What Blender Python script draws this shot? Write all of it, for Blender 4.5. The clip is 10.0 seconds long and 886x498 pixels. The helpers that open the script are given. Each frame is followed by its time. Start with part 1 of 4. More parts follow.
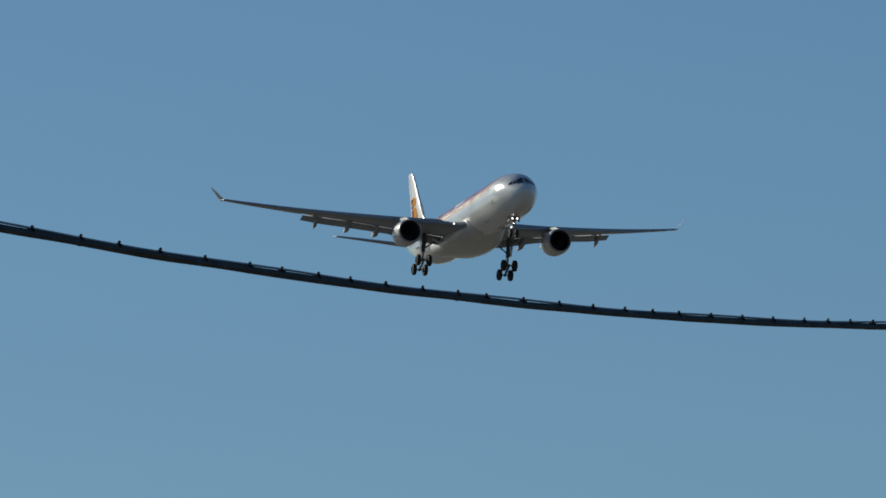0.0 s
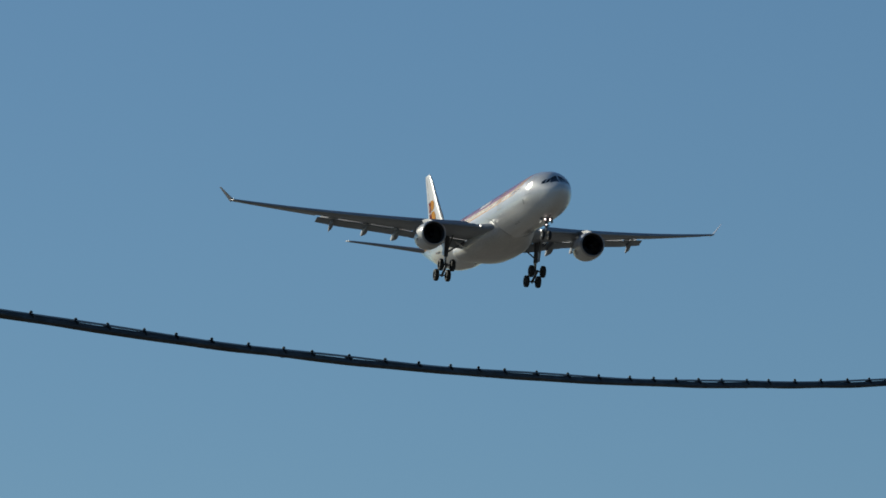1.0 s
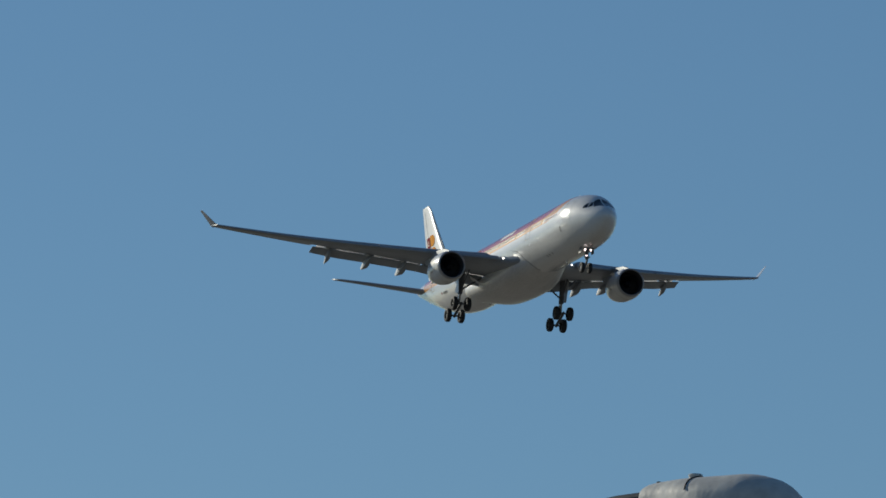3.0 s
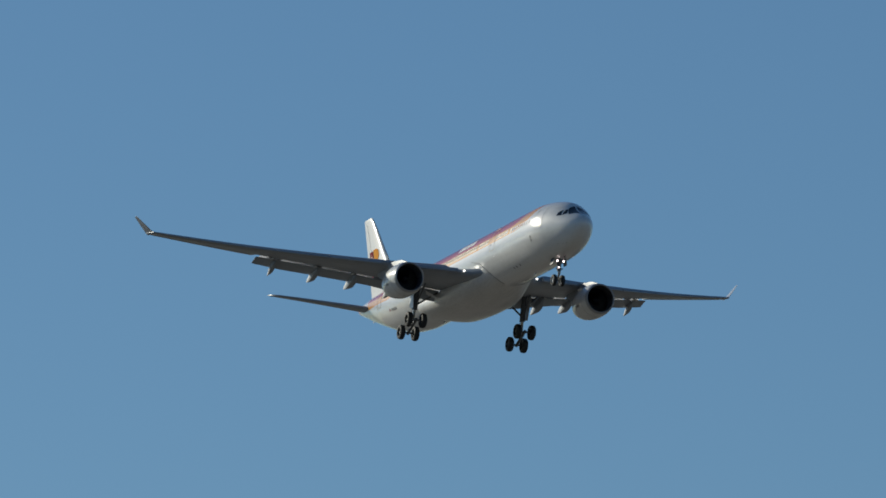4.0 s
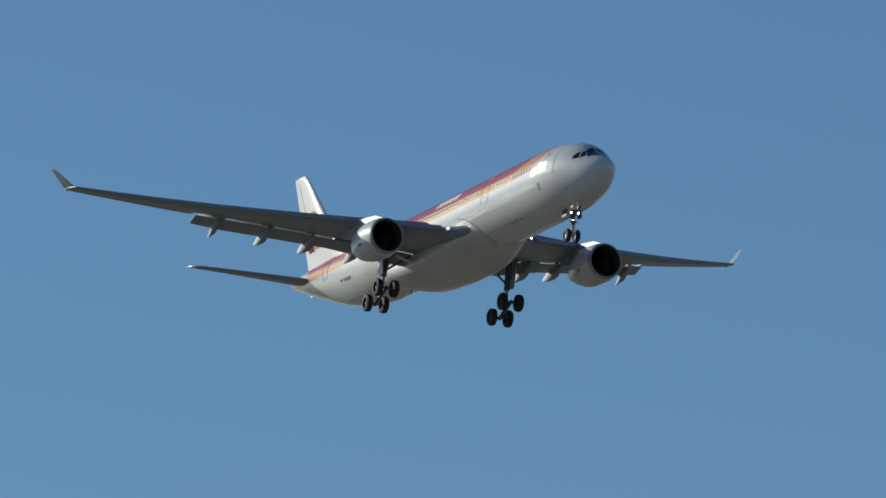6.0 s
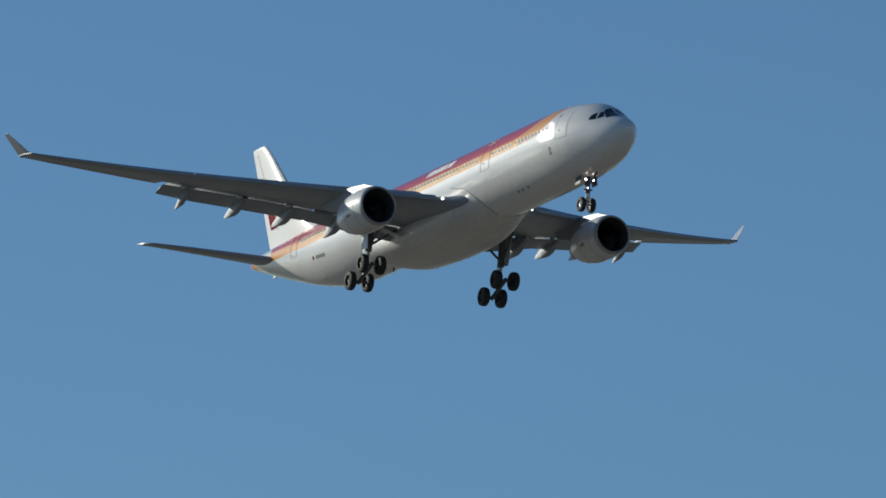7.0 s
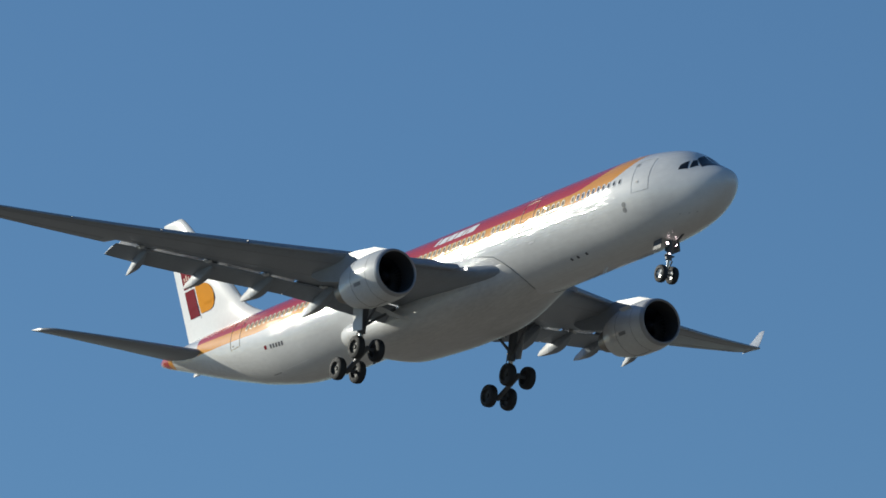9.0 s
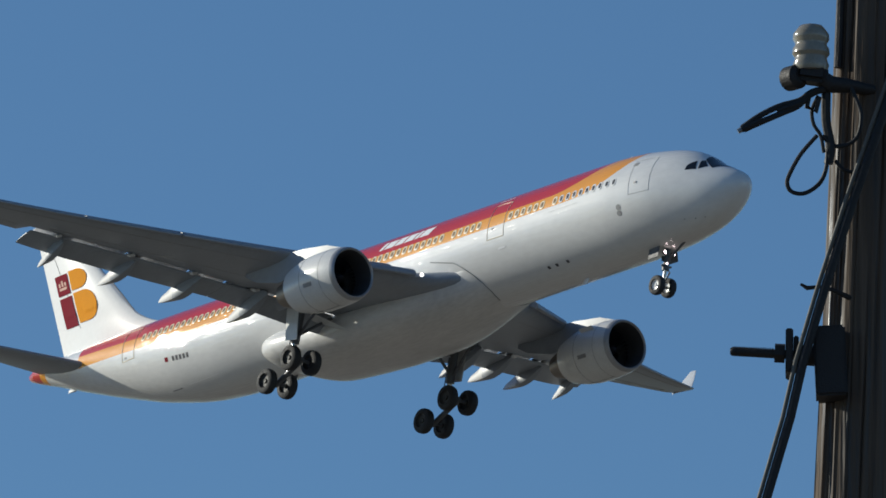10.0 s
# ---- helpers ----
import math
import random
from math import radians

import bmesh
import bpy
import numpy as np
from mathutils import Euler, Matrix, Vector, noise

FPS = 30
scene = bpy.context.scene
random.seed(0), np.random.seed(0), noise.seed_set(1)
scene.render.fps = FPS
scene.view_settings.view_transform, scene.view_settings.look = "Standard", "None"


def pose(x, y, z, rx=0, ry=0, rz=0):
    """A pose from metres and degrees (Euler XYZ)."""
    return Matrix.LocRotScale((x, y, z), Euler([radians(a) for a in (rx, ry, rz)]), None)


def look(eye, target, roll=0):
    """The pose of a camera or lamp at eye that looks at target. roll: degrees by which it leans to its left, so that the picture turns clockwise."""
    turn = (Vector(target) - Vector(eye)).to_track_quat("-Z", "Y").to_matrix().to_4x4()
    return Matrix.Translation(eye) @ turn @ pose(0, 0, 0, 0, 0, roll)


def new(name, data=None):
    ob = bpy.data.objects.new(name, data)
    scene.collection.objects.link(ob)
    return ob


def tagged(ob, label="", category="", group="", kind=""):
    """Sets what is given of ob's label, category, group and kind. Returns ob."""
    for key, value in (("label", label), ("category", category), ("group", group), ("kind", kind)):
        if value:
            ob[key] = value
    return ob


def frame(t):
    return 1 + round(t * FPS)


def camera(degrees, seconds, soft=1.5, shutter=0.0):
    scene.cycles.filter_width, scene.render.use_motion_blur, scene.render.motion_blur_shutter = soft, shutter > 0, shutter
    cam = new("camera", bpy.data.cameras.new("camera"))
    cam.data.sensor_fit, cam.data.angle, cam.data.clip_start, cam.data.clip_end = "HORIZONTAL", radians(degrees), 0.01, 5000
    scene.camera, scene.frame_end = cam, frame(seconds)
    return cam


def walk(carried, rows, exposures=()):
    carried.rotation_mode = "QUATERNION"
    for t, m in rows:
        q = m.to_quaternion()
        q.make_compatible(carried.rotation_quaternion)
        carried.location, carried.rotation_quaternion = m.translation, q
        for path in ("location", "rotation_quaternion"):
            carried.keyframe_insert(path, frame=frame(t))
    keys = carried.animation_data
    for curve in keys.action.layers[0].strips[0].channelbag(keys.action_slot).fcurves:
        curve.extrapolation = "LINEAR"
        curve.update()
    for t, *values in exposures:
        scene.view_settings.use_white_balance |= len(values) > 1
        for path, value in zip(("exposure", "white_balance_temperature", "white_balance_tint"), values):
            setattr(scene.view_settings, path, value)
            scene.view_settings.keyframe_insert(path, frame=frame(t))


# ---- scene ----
# ---- camera: a hand-held long lens that stands still and turns ----
EYE = Vector((0.0, 0.0, 1.6))


def aim(az, el, roll):
    """View along a bearing (degrees from +y towards +x) and an elevation."""
    a, e = radians(az), radians(el)
    way = Vector((math.sin(a) * math.cos(e), math.cos(a) * math.cos(e), math.sin(e)))
    return look(EYE, EYE + way * 100, roll)


cam = camera(5.0466, 10.0, soft=1.65)
AIMS = [
    (0.0, -76.721, 7.870, 0.08),
    (0.3, -76.422, 7.964, 0.07),
    (0.5, -76.243, 8.034, 0.16),
    (0.8, -75.933, 8.129, 0.18),
    (1.0, -75.721, 8.198, 0.17),
    (1.3, -75.292, 8.300, 0.34),
    (1.5, -75.018, 8.413, 0.40),
    (1.8, -74.681, 8.520, 0.42),
    (2.0, -74.435, 8.516, 0.43),
    (2.3, -73.960, 8.581, 0.53),
    (2.5, -73.706, 8.848, 0.56),
    (2.7, -73.464, 8.978, 0.59),
    (3.8, -71.492, 9.586, 1.05),
    (4.0, -71.067, 9.670, 1.06),
    (4.2, -70.695, 9.720, 1.14),
    (4.5, -70.026, 9.872, 1.35),
    (4.7, -69.559, 9.932, 1.22),
    (5.0, -68.844, 10.028, 1.24),
    (5.2, -68.425, 10.120, 1.12),
    (5.5, -67.778, 10.282, 0.81),
    (5.7, -67.303, 10.395, 0.38),
    (6.8, -64.180, 10.938, -0.55),
    (7.0, -63.602, 11.063, -0.63),
    (7.2, -63.042, 11.233, -0.69),
    (7.5, -62.087, 11.504, -0.82),
    (7.7, -61.333, 11.749, -0.80),
    (8.0, -60.315, 12.073, -0.75),
    (8.2, -59.570, 12.328, -0.75),
    (8.5, -58.365, 12.707, -0.73),
    (8.7, -57.580, 12.891, -0.67),
    (9.0, -55.961, 13.162, -0.40),
    (9.2, -54.986, 13.321, -0.04),
    (9.5, -53.202, 13.637, 0.22),
    (9.7, -52.077, 13.864, 0.62),
    (9.8, -51.547, 13.984, 0.73),
    (9.9, -51.002, 14.100, 0.80),
    (10.0, -50.411, 14.214, 0.89),
]
walk(cam, [(t, aim(az, el, roll)) for t, az, el, roll in AIMS], [(0, -0.43, 5870, 1.5), (2.5, -0.35, 5870, 1.5), (5, -0.22, 5830, 1.5), (8, 0.0, 5740, 1.5), (10, 0.16, 5720, 3)])

# ---- light: low sun behind and beside the aeroplane, clear sky ----
SUN_AZ, SUN_EL = -118.7, 20.9
world = bpy.data.worlds.new("sky")
scene.world = world
world.use_nodes = True
sky = world.node_tree.nodes.new("ShaderNodeTexSky")
sky.sky_type = "NISHITA"
sky.sun_disc = False
sky.sun_elevation = radians(SUN_EL)
sky.sun_rotation = radians(SUN_AZ)
sky.altitude = 600
sky.air_density = 1.0
sky.dust_density = 0.2
sky.ozone_density = 4.0
back = world.node_tree.nodes["Background"]
world.node_tree.links.new(sky.outputs[0], back.inputs[0])
back.inputs[1].default_value = 0.07

sun = new("sun", bpy.data.lights.new("sun", "SUN"))
sun.data.energy = 3.8
sun.data.angle = radians(0.53)
sun.data.color = (1.0, 0.86, 0.68)
_a, _e = radians(SUN_AZ), radians(SUN_EL)
sun.matrix_basis = look(Vector((math.sin(_a) * math.cos(_e), math.cos(_a) * math.cos(_e), math.sin(_e))) * 50, (0, 0, 0))


# ---- materials ----
def rgb(h):
    c = [int(h[i:i + 2], 16) / 255 for i in (0, 2, 4)]
    return tuple(v / 12.92 if v < 0.04045 else ((v + 0.055) / 1.055) ** 2.4 for v in c) + (1,)


def mat(name, color, rough=0.5, metal=0.0, vary=0.1, scale=1.0, bump=0.0, coat=0.0, fine=12.0, stretch=(1, 1, 1)):
    """A surface with large stains and fine grain that vary its colour and roughness."""
    m = bpy.data.materials.new(name)
    m.use_nodes = True
    nt = m.node_tree
    b = nt.nodes["Principled BSDF"]
    tc = nt.nodes.new("ShaderNodeTexCoord")
    mp = nt.nodes.new("ShaderNodeMapping")
    mp.inputs["Scale"].default_value = stretch
    nt.links.new(tc.outputs["Object"], mp.inputs[0])
    n1, n2 = nt.nodes.new("ShaderNodeTexNoise"), nt.nodes.new("ShaderNodeTexNoise")
    n1.inputs["Scale"].default_value, n2.inputs["Scale"].default_value = scale, scale * fine
    n1.inputs["Detail"].default_value, n2.inputs["Detail"].default_value = 4, 3
    for n in (n1, n2):
        nt.links.new(mp.outputs[0], n.inputs["Vector"])
    add = nt.nodes.new("ShaderNodeMath")
    add.operation = "ADD"
    nt.links.new(n1.outputs[0], add.inputs[0])
    nt.links.new(n2.outputs[0], add.inputs[1])
    mr = nt.nodes.new("ShaderNodeMapRange")
    mr.inputs[1].default_value, mr.inputs[2].default_value = 0.6, 1.4
    mr.inputs[3].default_value, mr.inputs[4].default_value = 1 - vary, 1 + vary
    nt.links.new(add.outputs[0], mr.inputs[0])
    mx = nt.nodes.new("ShaderNodeVectorMath")
    mx.operation = "SCALE"
    mx.inputs[0].default_value = color[:3]
    nt.links.new(mr.outputs[0], mx.inputs["Scale"])
    nt.links.new(mx.outputs[0], b.inputs["Base Color"])
    rr = nt.nodes.new("ShaderNodeMath")
    rr.operation = "MULTIPLY"
    rr.inputs[1].default_value = rough
    nt.links.new(mr.outputs[0], rr.inputs[0])
    nt.links.new(rr.outputs[0], b.inputs["Roughness"])
    b.inputs["Metallic"].default_value = metal
    b.inputs["Coat Weight"].default_value = coat
    b.inputs["Coat Roughness"].default_value = 0.15
    b.inputs["Coat IOR"].default_value = 1.6
    if coat:
        b.inputs["Specular IOR Level"].default_value = 0.25
    if bump:
        bp = nt.nodes.new("ShaderNodeBump")
        bp.inputs["Strength"].default_value = 1.0
        bp.inputs["Distance"].default_value = bump
        nt.links.new(n2.outputs[0], bp.inputs["Height"])
        nt.links.new(bp.outputs[0], b.inputs["Normal"])
        nt.links.new(bp.outputs[0], b.inputs["Coat Normal"])
    return m


def glow(name, color, strength):
    m = bpy.data.materials.new(name)
    m.use_nodes = True
    b = m.node_tree.nodes["Principled BSDF"]
    b.inputs["Base Color"].default_value = color
    b.inputs["Emission Color"].default_value = color
    b.inputs["Emission Strength"].default_value = strength
    return m


WHITE = mat("white_paint", (0.74, 0.74, 0.73), 0.5, vary=0.06, scale=0.35, coat=0.8, fine=9)
GREY = mat("grey_wing_paint", (0.30, 0.325, 0.36), 0.42, vary=0.1, scale=0.5, fine=7, stretch=(0.5, 1.6, 1))
NACELLE = mat("nacelle_white_paint", (0.66, 0.66, 0.65), 0.5, vary=0.1, scale=0.8, coat=0.7)
LIP = mat("bare_intake_lip", (0.4, 0.4, 0.41), 0.42, metal=0.5, vary=0.08)
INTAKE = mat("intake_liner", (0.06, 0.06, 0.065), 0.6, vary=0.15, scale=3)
BLADE = mat("fan_blade_titanium", (0.035, 0.035, 0.042), 0.5, metal=0.7, vary=0.1)
HOT = mat("exhaust_metal", (0.22, 0.19, 0.16), 0.42, metal=0.8, vary=0.2, scale=3)
BAY = mat("gear_bay_grey", (0.12, 0.12, 0.125), 0.6, vary=0.2, scale=4)
STEEL = mat("gear_leg_paint", (0.10, 0.103, 0.11), 0.45, vary=0.15, scale=4)
CHROME = mat("oleo_chrome", (0.4, 0.4, 0.41), 0.25, metal=1.0, vary=0.03)
RUBBER = mat("tyre_rubber", (0.022, 0.022, 0.024), 0.75, vary=0.25, scale=5, bump=0.004)
HUB = mat("wheel_hub_paint", (0.035, 0.035, 0.035), 0.6, vary=0.2, scale=6)
GLASS = mat("cockpit_glass", (0.012, 0.014, 0.018), 0.06, vary=0.1)
# tan carries reflected light in the pane's colour; the front panes stay darker
PORT = mat("cabin_window_glass", (0.30, 0.22, 0.12), 0.2, vary=0.15)
DIM = mat("dim_cabin_window_glass", (0.10, 0.10, 0.10), 0.2, vary=0.15)
PALE = mat("window_surround", (0.78, 0.66, 0.45), 0.4, vary=0.04)
MAROON = mat("emblem_dark_red", (0.22, 0.012, 0.026), 0.85, vary=0.08)
ORANGE = mat("livery_orange", (0.82, 0.33, 0.018), 0.85, vary=0.06)
# also paints the sunlit flap strips and the glint over a door
LETTER = mat("livery_white", (0.85, 0.85, 0.86), 0.5, vary=0.03, coat=0.1)
for _m in (MAROON, ORANGE):
    _m.node_tree.nodes["Principled BSDF"].inputs["Specular IOR Level"].default_value = 0.12
CROWN = mat("emblem_pale_mark", (0.62, 0.36, 0.28), 0.7, vary=0.06)
DARKBAR = mat("marking_dark", (0.06, 0.06, 0.07), 0.5, vary=0.2)
DOORLINE = mat("door_gap", (0.55, 0.55, 0.54), 0.6, vary=0.2)
SEAM = mat("panel_seam", (0.28, 0.28, 0.28), 0.6, vary=0.2)
LAMP_WARM = glow("landing_light_lens", (1.0, 0.72, 0.66, 1), 7)
LAMP_WHITE = glow("wing_light_lens", (1.0, 0.86, 0.72, 1), 3.5)

WOOD = mat("weathered_pole_wood", (0.088, 0.066, 0.048), 0.9, vary=0.85, scale=16, bump=0.012, fine=4, stretch=(1, 1, 0.03))
DARKWOOD = mat("creosoted_pole_wood", (0.022, 0.019, 0.018), 0.8, vary=0.4, scale=8, bump=0.006, fine=5, stretch=(1, 1, 0.06))
CABLE = mat("black_cable_sheath", (0.010, 0.010, 0.011), 0.65, vary=0.25, scale=8, bump=0.001)
STRAND = mat("galvanised_strand", (0.25, 0.26, 0.27), 0.4, metal=0.7, vary=0.2, scale=20)
DULL = mat("dull_grey_strand", (0.11, 0.105, 0.09), 0.7, vary=0.25, scale=20)
IRON = mat("dark_iron", (0.024, 0.022, 0.022), 0.6, metal=0.3, vary=0.35, scale=18, bump=0.002)
ARM = mat("painted_lamp_arm", (0.075, 0.078, 0.078), 0.5, vary=0.2, scale=6)
HOUSING = mat("lamp_housing_grey", (0.6, 0.59, 0.56), 0.6, vary=0.22, scale=6, bump=0.003, fine=3)
RIM = mat("lamp_rim_shade_grey", (0.22, 0.21, 0.20), 0.45, vary=0.15, scale=6)
BOWL = mat("smoked_lamp_bowl", (0.085, 0.075, 0.07), 0.25, vary=0.15, scale=6)
PORCELAIN = mat("porcelain_glaze", (0.27, 0.245, 0.19), 0.22, vary=0.2, scale=18, coat=0.6)
EARTH = mat("dry_grass_earth", (0.175, 0.155, 0.125), 0.95, vary=0.3, scale=0.05, bump=0.02, fine=40)


def fuselage_paint():
    """White paint; a red roof and an orange band over the windows that sweep up behind the flight deck."""
    m = mat("fuselage_paint", (0.74, 0.74, 0.73), 0.5, vary=0.07, scale=0.35, coat=1.0, fine=7, bump=0.0012, stretch=(0.6, 1.4, 1.4))
    nt = m.node_tree
    b = nt.nodes["Principled BSDF"]
    base = b.inputs["Base Color"].links[0].from_socket
    tc = nt.nodes.new("ShaderNodeTexCoord")
    sp = nt.nodes.new("ShaderNodeSeparateXYZ")
    nt.links.new(tc.outputs["Object"], sp.inputs[0])

    def math_node(op, a, c):
        n = nt.nodes.new("ShaderNodeMath")
        n.operation = op
        for i, v in enumerate((a, c)):
            if isinstance(v, (int, float)):
                n.inputs[i].default_value = v
            else:
                nt.links.new(v, n.inputs[i])
        return n.outputs[0]

    def edge(x0, x1, low, high, bend):
        mr = nt.nodes.new("ShaderNodeMapRange")
        mr.inputs[1].default_value, mr.inputs[2].default_value = x0, x1
        mr.inputs[3].default_value, mr.inputs[4].default_value = 0, 1
        nt.links.new(sp.outputs[0], mr.inputs[0])
        p = math_node("POWER", mr.outputs[0], bend)
        q = math_node("MULTIPLY", p, high - low)
        return math_node("GREATER_THAN", sp.outputs[2], math_node("ADD", math_node("ADD", q, low), rise))

    # both bands climb a little along the narrowing tail
    tail = nt.nodes.new("ShaderNodeMapRange")
    tail.inputs[1].default_value, tail.inputs[2].default_value = -15.5, -23.9
    tail.inputs[3].default_value, tail.inputs[4].default_value = 0, 0.55
    nt.links.new(sp.outputs[0], tail.inputs[0])
    rise = tail.outputs[0]

    def over(mask, color, under):
        mx = nt.nodes.new("ShaderNodeMix")
        mx.data_type = "RGBA"
        nt.links.new(mask, mx.inputs[0])
        nt.links.new(under, mx.inputs[6])
        mx.inputs[7].default_value = color
        return mx.outputs[2]

    behind = math_node("GREATER_THAN", sp.outputs[0], -23.9)
    orange = math_node("MULTIPLY", edge(20.0, 25.8, 0.49, 2.7, 2.75), behind)
    red = math_node("MULTIPLY", edge(18.6, 23.6, 1.17, 2.75, 1.9), behind)
    c = over(orange, (0.80, 0.33, 0.002, 1), base)
    c = over(red, (0.52, 0.010, 0.001, 1), c)
    cone = math_node("LESS_THAN", sp.outputs[0], -27.3)
    slant = math_node("SUBTRACT", sp.outputs[0], math_node("MULTIPLY", sp.outputs[2], 0.55))
    c = over(math_node("MULTIPLY", cone, math_node("LESS_THAN", slant, -29.0)), (0.80, 0.33, 0.002, 1), c)
    c = over(math_node("MULTIPLY", cone, math_node("LESS_THAN", slant, -29.75)), (0.52, 0.010, 0.001, 1), c)
    nt.links.new(c, b.inputs["Base Color"])
    # skin panels that bulge between the stringers spread the sun's glint up and down
    mp = nt.nodes.new("ShaderNodeMapping")
    mp.inputs["Scale"].default_value = (0.025, 1.0, 1.0)
    nt.links.new(tc.outputs["Object"], mp.inputs[0])
    wave = nt.nodes.new("ShaderNodeTexNoise")
    wave.inputs["Scale"].default_value = 10
    wave.inputs["Detail"].default_value = 1.5
    nt.links.new(mp.outputs[0], wave.inputs["Vector"])
    bp = nt.nodes.new("ShaderNodeBump")
    bp.inputs["Distance"].default_value = 0.028
    nt.links.new(wave.outputs[0], bp.inputs["Height"])
    nt.links.new(bp.outputs[0], b.inputs["Coat Normal"])
    b.inputs["Coat Roughness"].default_value = 0.062
    b.inputs["Coat IOR"].default_value = 1.58
    b.inputs["Specular IOR Level"].default_value = 0.15
    return m


FUSE = fuselage_paint()
FINPAINT = mat("fin_white_paint", (0.74, 0.74, 0.73), 0.55, vary=0.05, scale=0.4, coat=0.2, fine=9)
BELLY = mat("grimy_belly_paint", (0.69, 0.68, 0.66), 0.5, vary=0.15, scale=0.8, coat=0.4, fine=6, stretch=(0.35, 1.3, 1))
# fairing tail grey, lighter than the wing grey to stand for sun
SUNLIT_FAIRING = mat("sunlit_fairing_grey", (0.50, 0.50, 0.50), 0.5, vary=0.12, scale=1.5)


# ---- mesh helpers ----
def part(name, bm, material, parent=None, label="", smooth=True):
    me = bpy.data.meshes.new(name)
    bmesh.ops.recalc_face_normals(bm, faces=bm.faces)
    bm.to_mesh(me)
    bm.free()
    me.materials.append(material)
    if smooth:
        me.shade_smooth()
        me.set_sharp_from_angle(angle=radians(38))
    ob = new(name, me)
    ob.parent = parent
    if label:
        tagged(ob, label)
    return ob


def second_coat(ob, material, chosen):
    """Paints the faces whose normal is chosen with another material."""
    ob.data.materials.append(material)
    for f in ob.data.polygons:
        if chosen(f.normal):
            f.material_index = 1


def loft(rings, closed=True, caps=True, bm=None):
    bm = bm or bmesh.new()
    rows = [[bm.verts.new(p) for p in r] for r in rings]
    n = len(rows[0])
    for a, b in zip(rows, rows[1:]):
        for i in range(n if closed else n - 1):
            j = (i + 1) % n
            bm.faces.new((a[i], a[j], b[j], b[i]))
    if caps and closed:
        bm.faces.new(rows[0])
        bm.faces.new(rows[-1])
    return bm


def tube(points, radius, n=10, bm=None, caps=True):
    """A round bar along points; radius is a number or one for each point."""
    pts = [Vector(p) for p in points]
    rad = radius if isinstance(radius, (list, tuple)) else [radius] * len(pts)
    side = None
    rings = []
    for i, p in enumerate(pts):
        d = (pts[min(i + 1, len(pts) - 1)] - pts[max(i - 1, 0)]).normalized()
        if side is None:
            side = d.orthogonal().normalized()
        side = (side - d * side.dot(d)).normalized()
        up = d.cross(side)
        rings.append([p + (side * math.cos(k) + up * math.sin(k)) * rad[i] for k in np.linspace(0, 2 * math.pi, n, endpoint=False)])
    return loft(rings, True, caps, bm)


def spin(profile, axis="x", n=48, caps=False, bm=None, center=(0, 0, 0)):
    """A body of revolution from (along, radius) pairs."""
    rings = []
    for a, r in profile:
        ring = []
        for k in np.linspace(0, 2 * math.pi, n, endpoint=False):
            c, s = r * math.cos(k), r * math.sin(k)
            q = {"x": (a, c, s), "y": (c, a, s), "z": (c, s, a)}[axis]
            ring.append(Vector(q) + Vector(center))
        rings.append(ring)
    return loft(rings, True, caps, bm)


def block(size, center=(0, 0, 0), bevel=0.0, bm=None, turn=None):
    own = bmesh.new()
    bmesh.ops.create_cube(own, size=1)
    bmesh.ops.scale(own, vec=size, verts=own.verts)
    if bevel:
        bmesh.ops.bevel(own, geom=own.edges[:], offset=bevel, segments=2, affect="EDGES")
    if turn:
        bmesh.ops.transform(own, matrix=turn, verts=own.verts)
    bmesh.ops.translate(own, vec=center, verts=own.verts)
    if bm is None:
        return own
    me = bpy.data.meshes.new("join")
    own.to_mesh(me)
    own.free()
    bm.from_mesh(me)
    bpy.data.meshes.remove(me)
    return bm


def pchip(xs, ys, x):
    """Smooth monotone curve through a few stations."""
    xs, ys = np.array(xs, float), np.array(ys, float)
    h, d = np.diff(xs), np.diff(ys) / np.diff(xs)
    m = np.zeros(len(xs))
    m[0], m[-1] = d[0], d[-1]
    for i in range(1, len(xs) - 1):
        if d[i - 1] * d[i] > 0:
            w1, w2 = 2 * h[i] + h[i - 1], h[i] + 2 * h[i - 1]
            m[i] = (w1 + w2) / (w1 / d[i - 1] + w2 / d[i])
    i = int(np.clip(np.searchsorted(xs, x) - 1, 0, len(h) - 1))
    t = (x - xs[i]) / h[i]
    return float(ys[i] * (1 + 2 * t) * (1 - t) ** 2 + h[i] * m[i] * t * (1 - t) ** 2 + ys[i + 1] * t * t * (3 - 2 * t) + h[i] * m[i + 1] * t * t * (t - 1))


# ---- ground ----
def ground():
    bm = bmesh.new()
    rad = [0, 15, 40, 100, 250, 600, 1400, 3000, 4800]
    rings = []
    for r in rad[1:]:
        rings.append([bm.verts.new((r * math.cos(a), r * math.sin(a), 0.0)) for a in np.linspace(0, 2 * math.pi, 48, endpoint=False)])
    mid = bm.verts.new((0, 0, 0))
    for i in range(48):
        j = (i + 1) % 48
        bm.faces.new((mid, rings[0][i], rings[0][j]))
        for a, b in zip(rings, rings[1:]):
            bm.faces.new((a[i], b[i], b[j], a[j]))
    g = part("ground", bm, EARTH, smooth=False)
    tagged(g, "dry open ground of grass and bare earth", "ground", kind="structure")


ground()

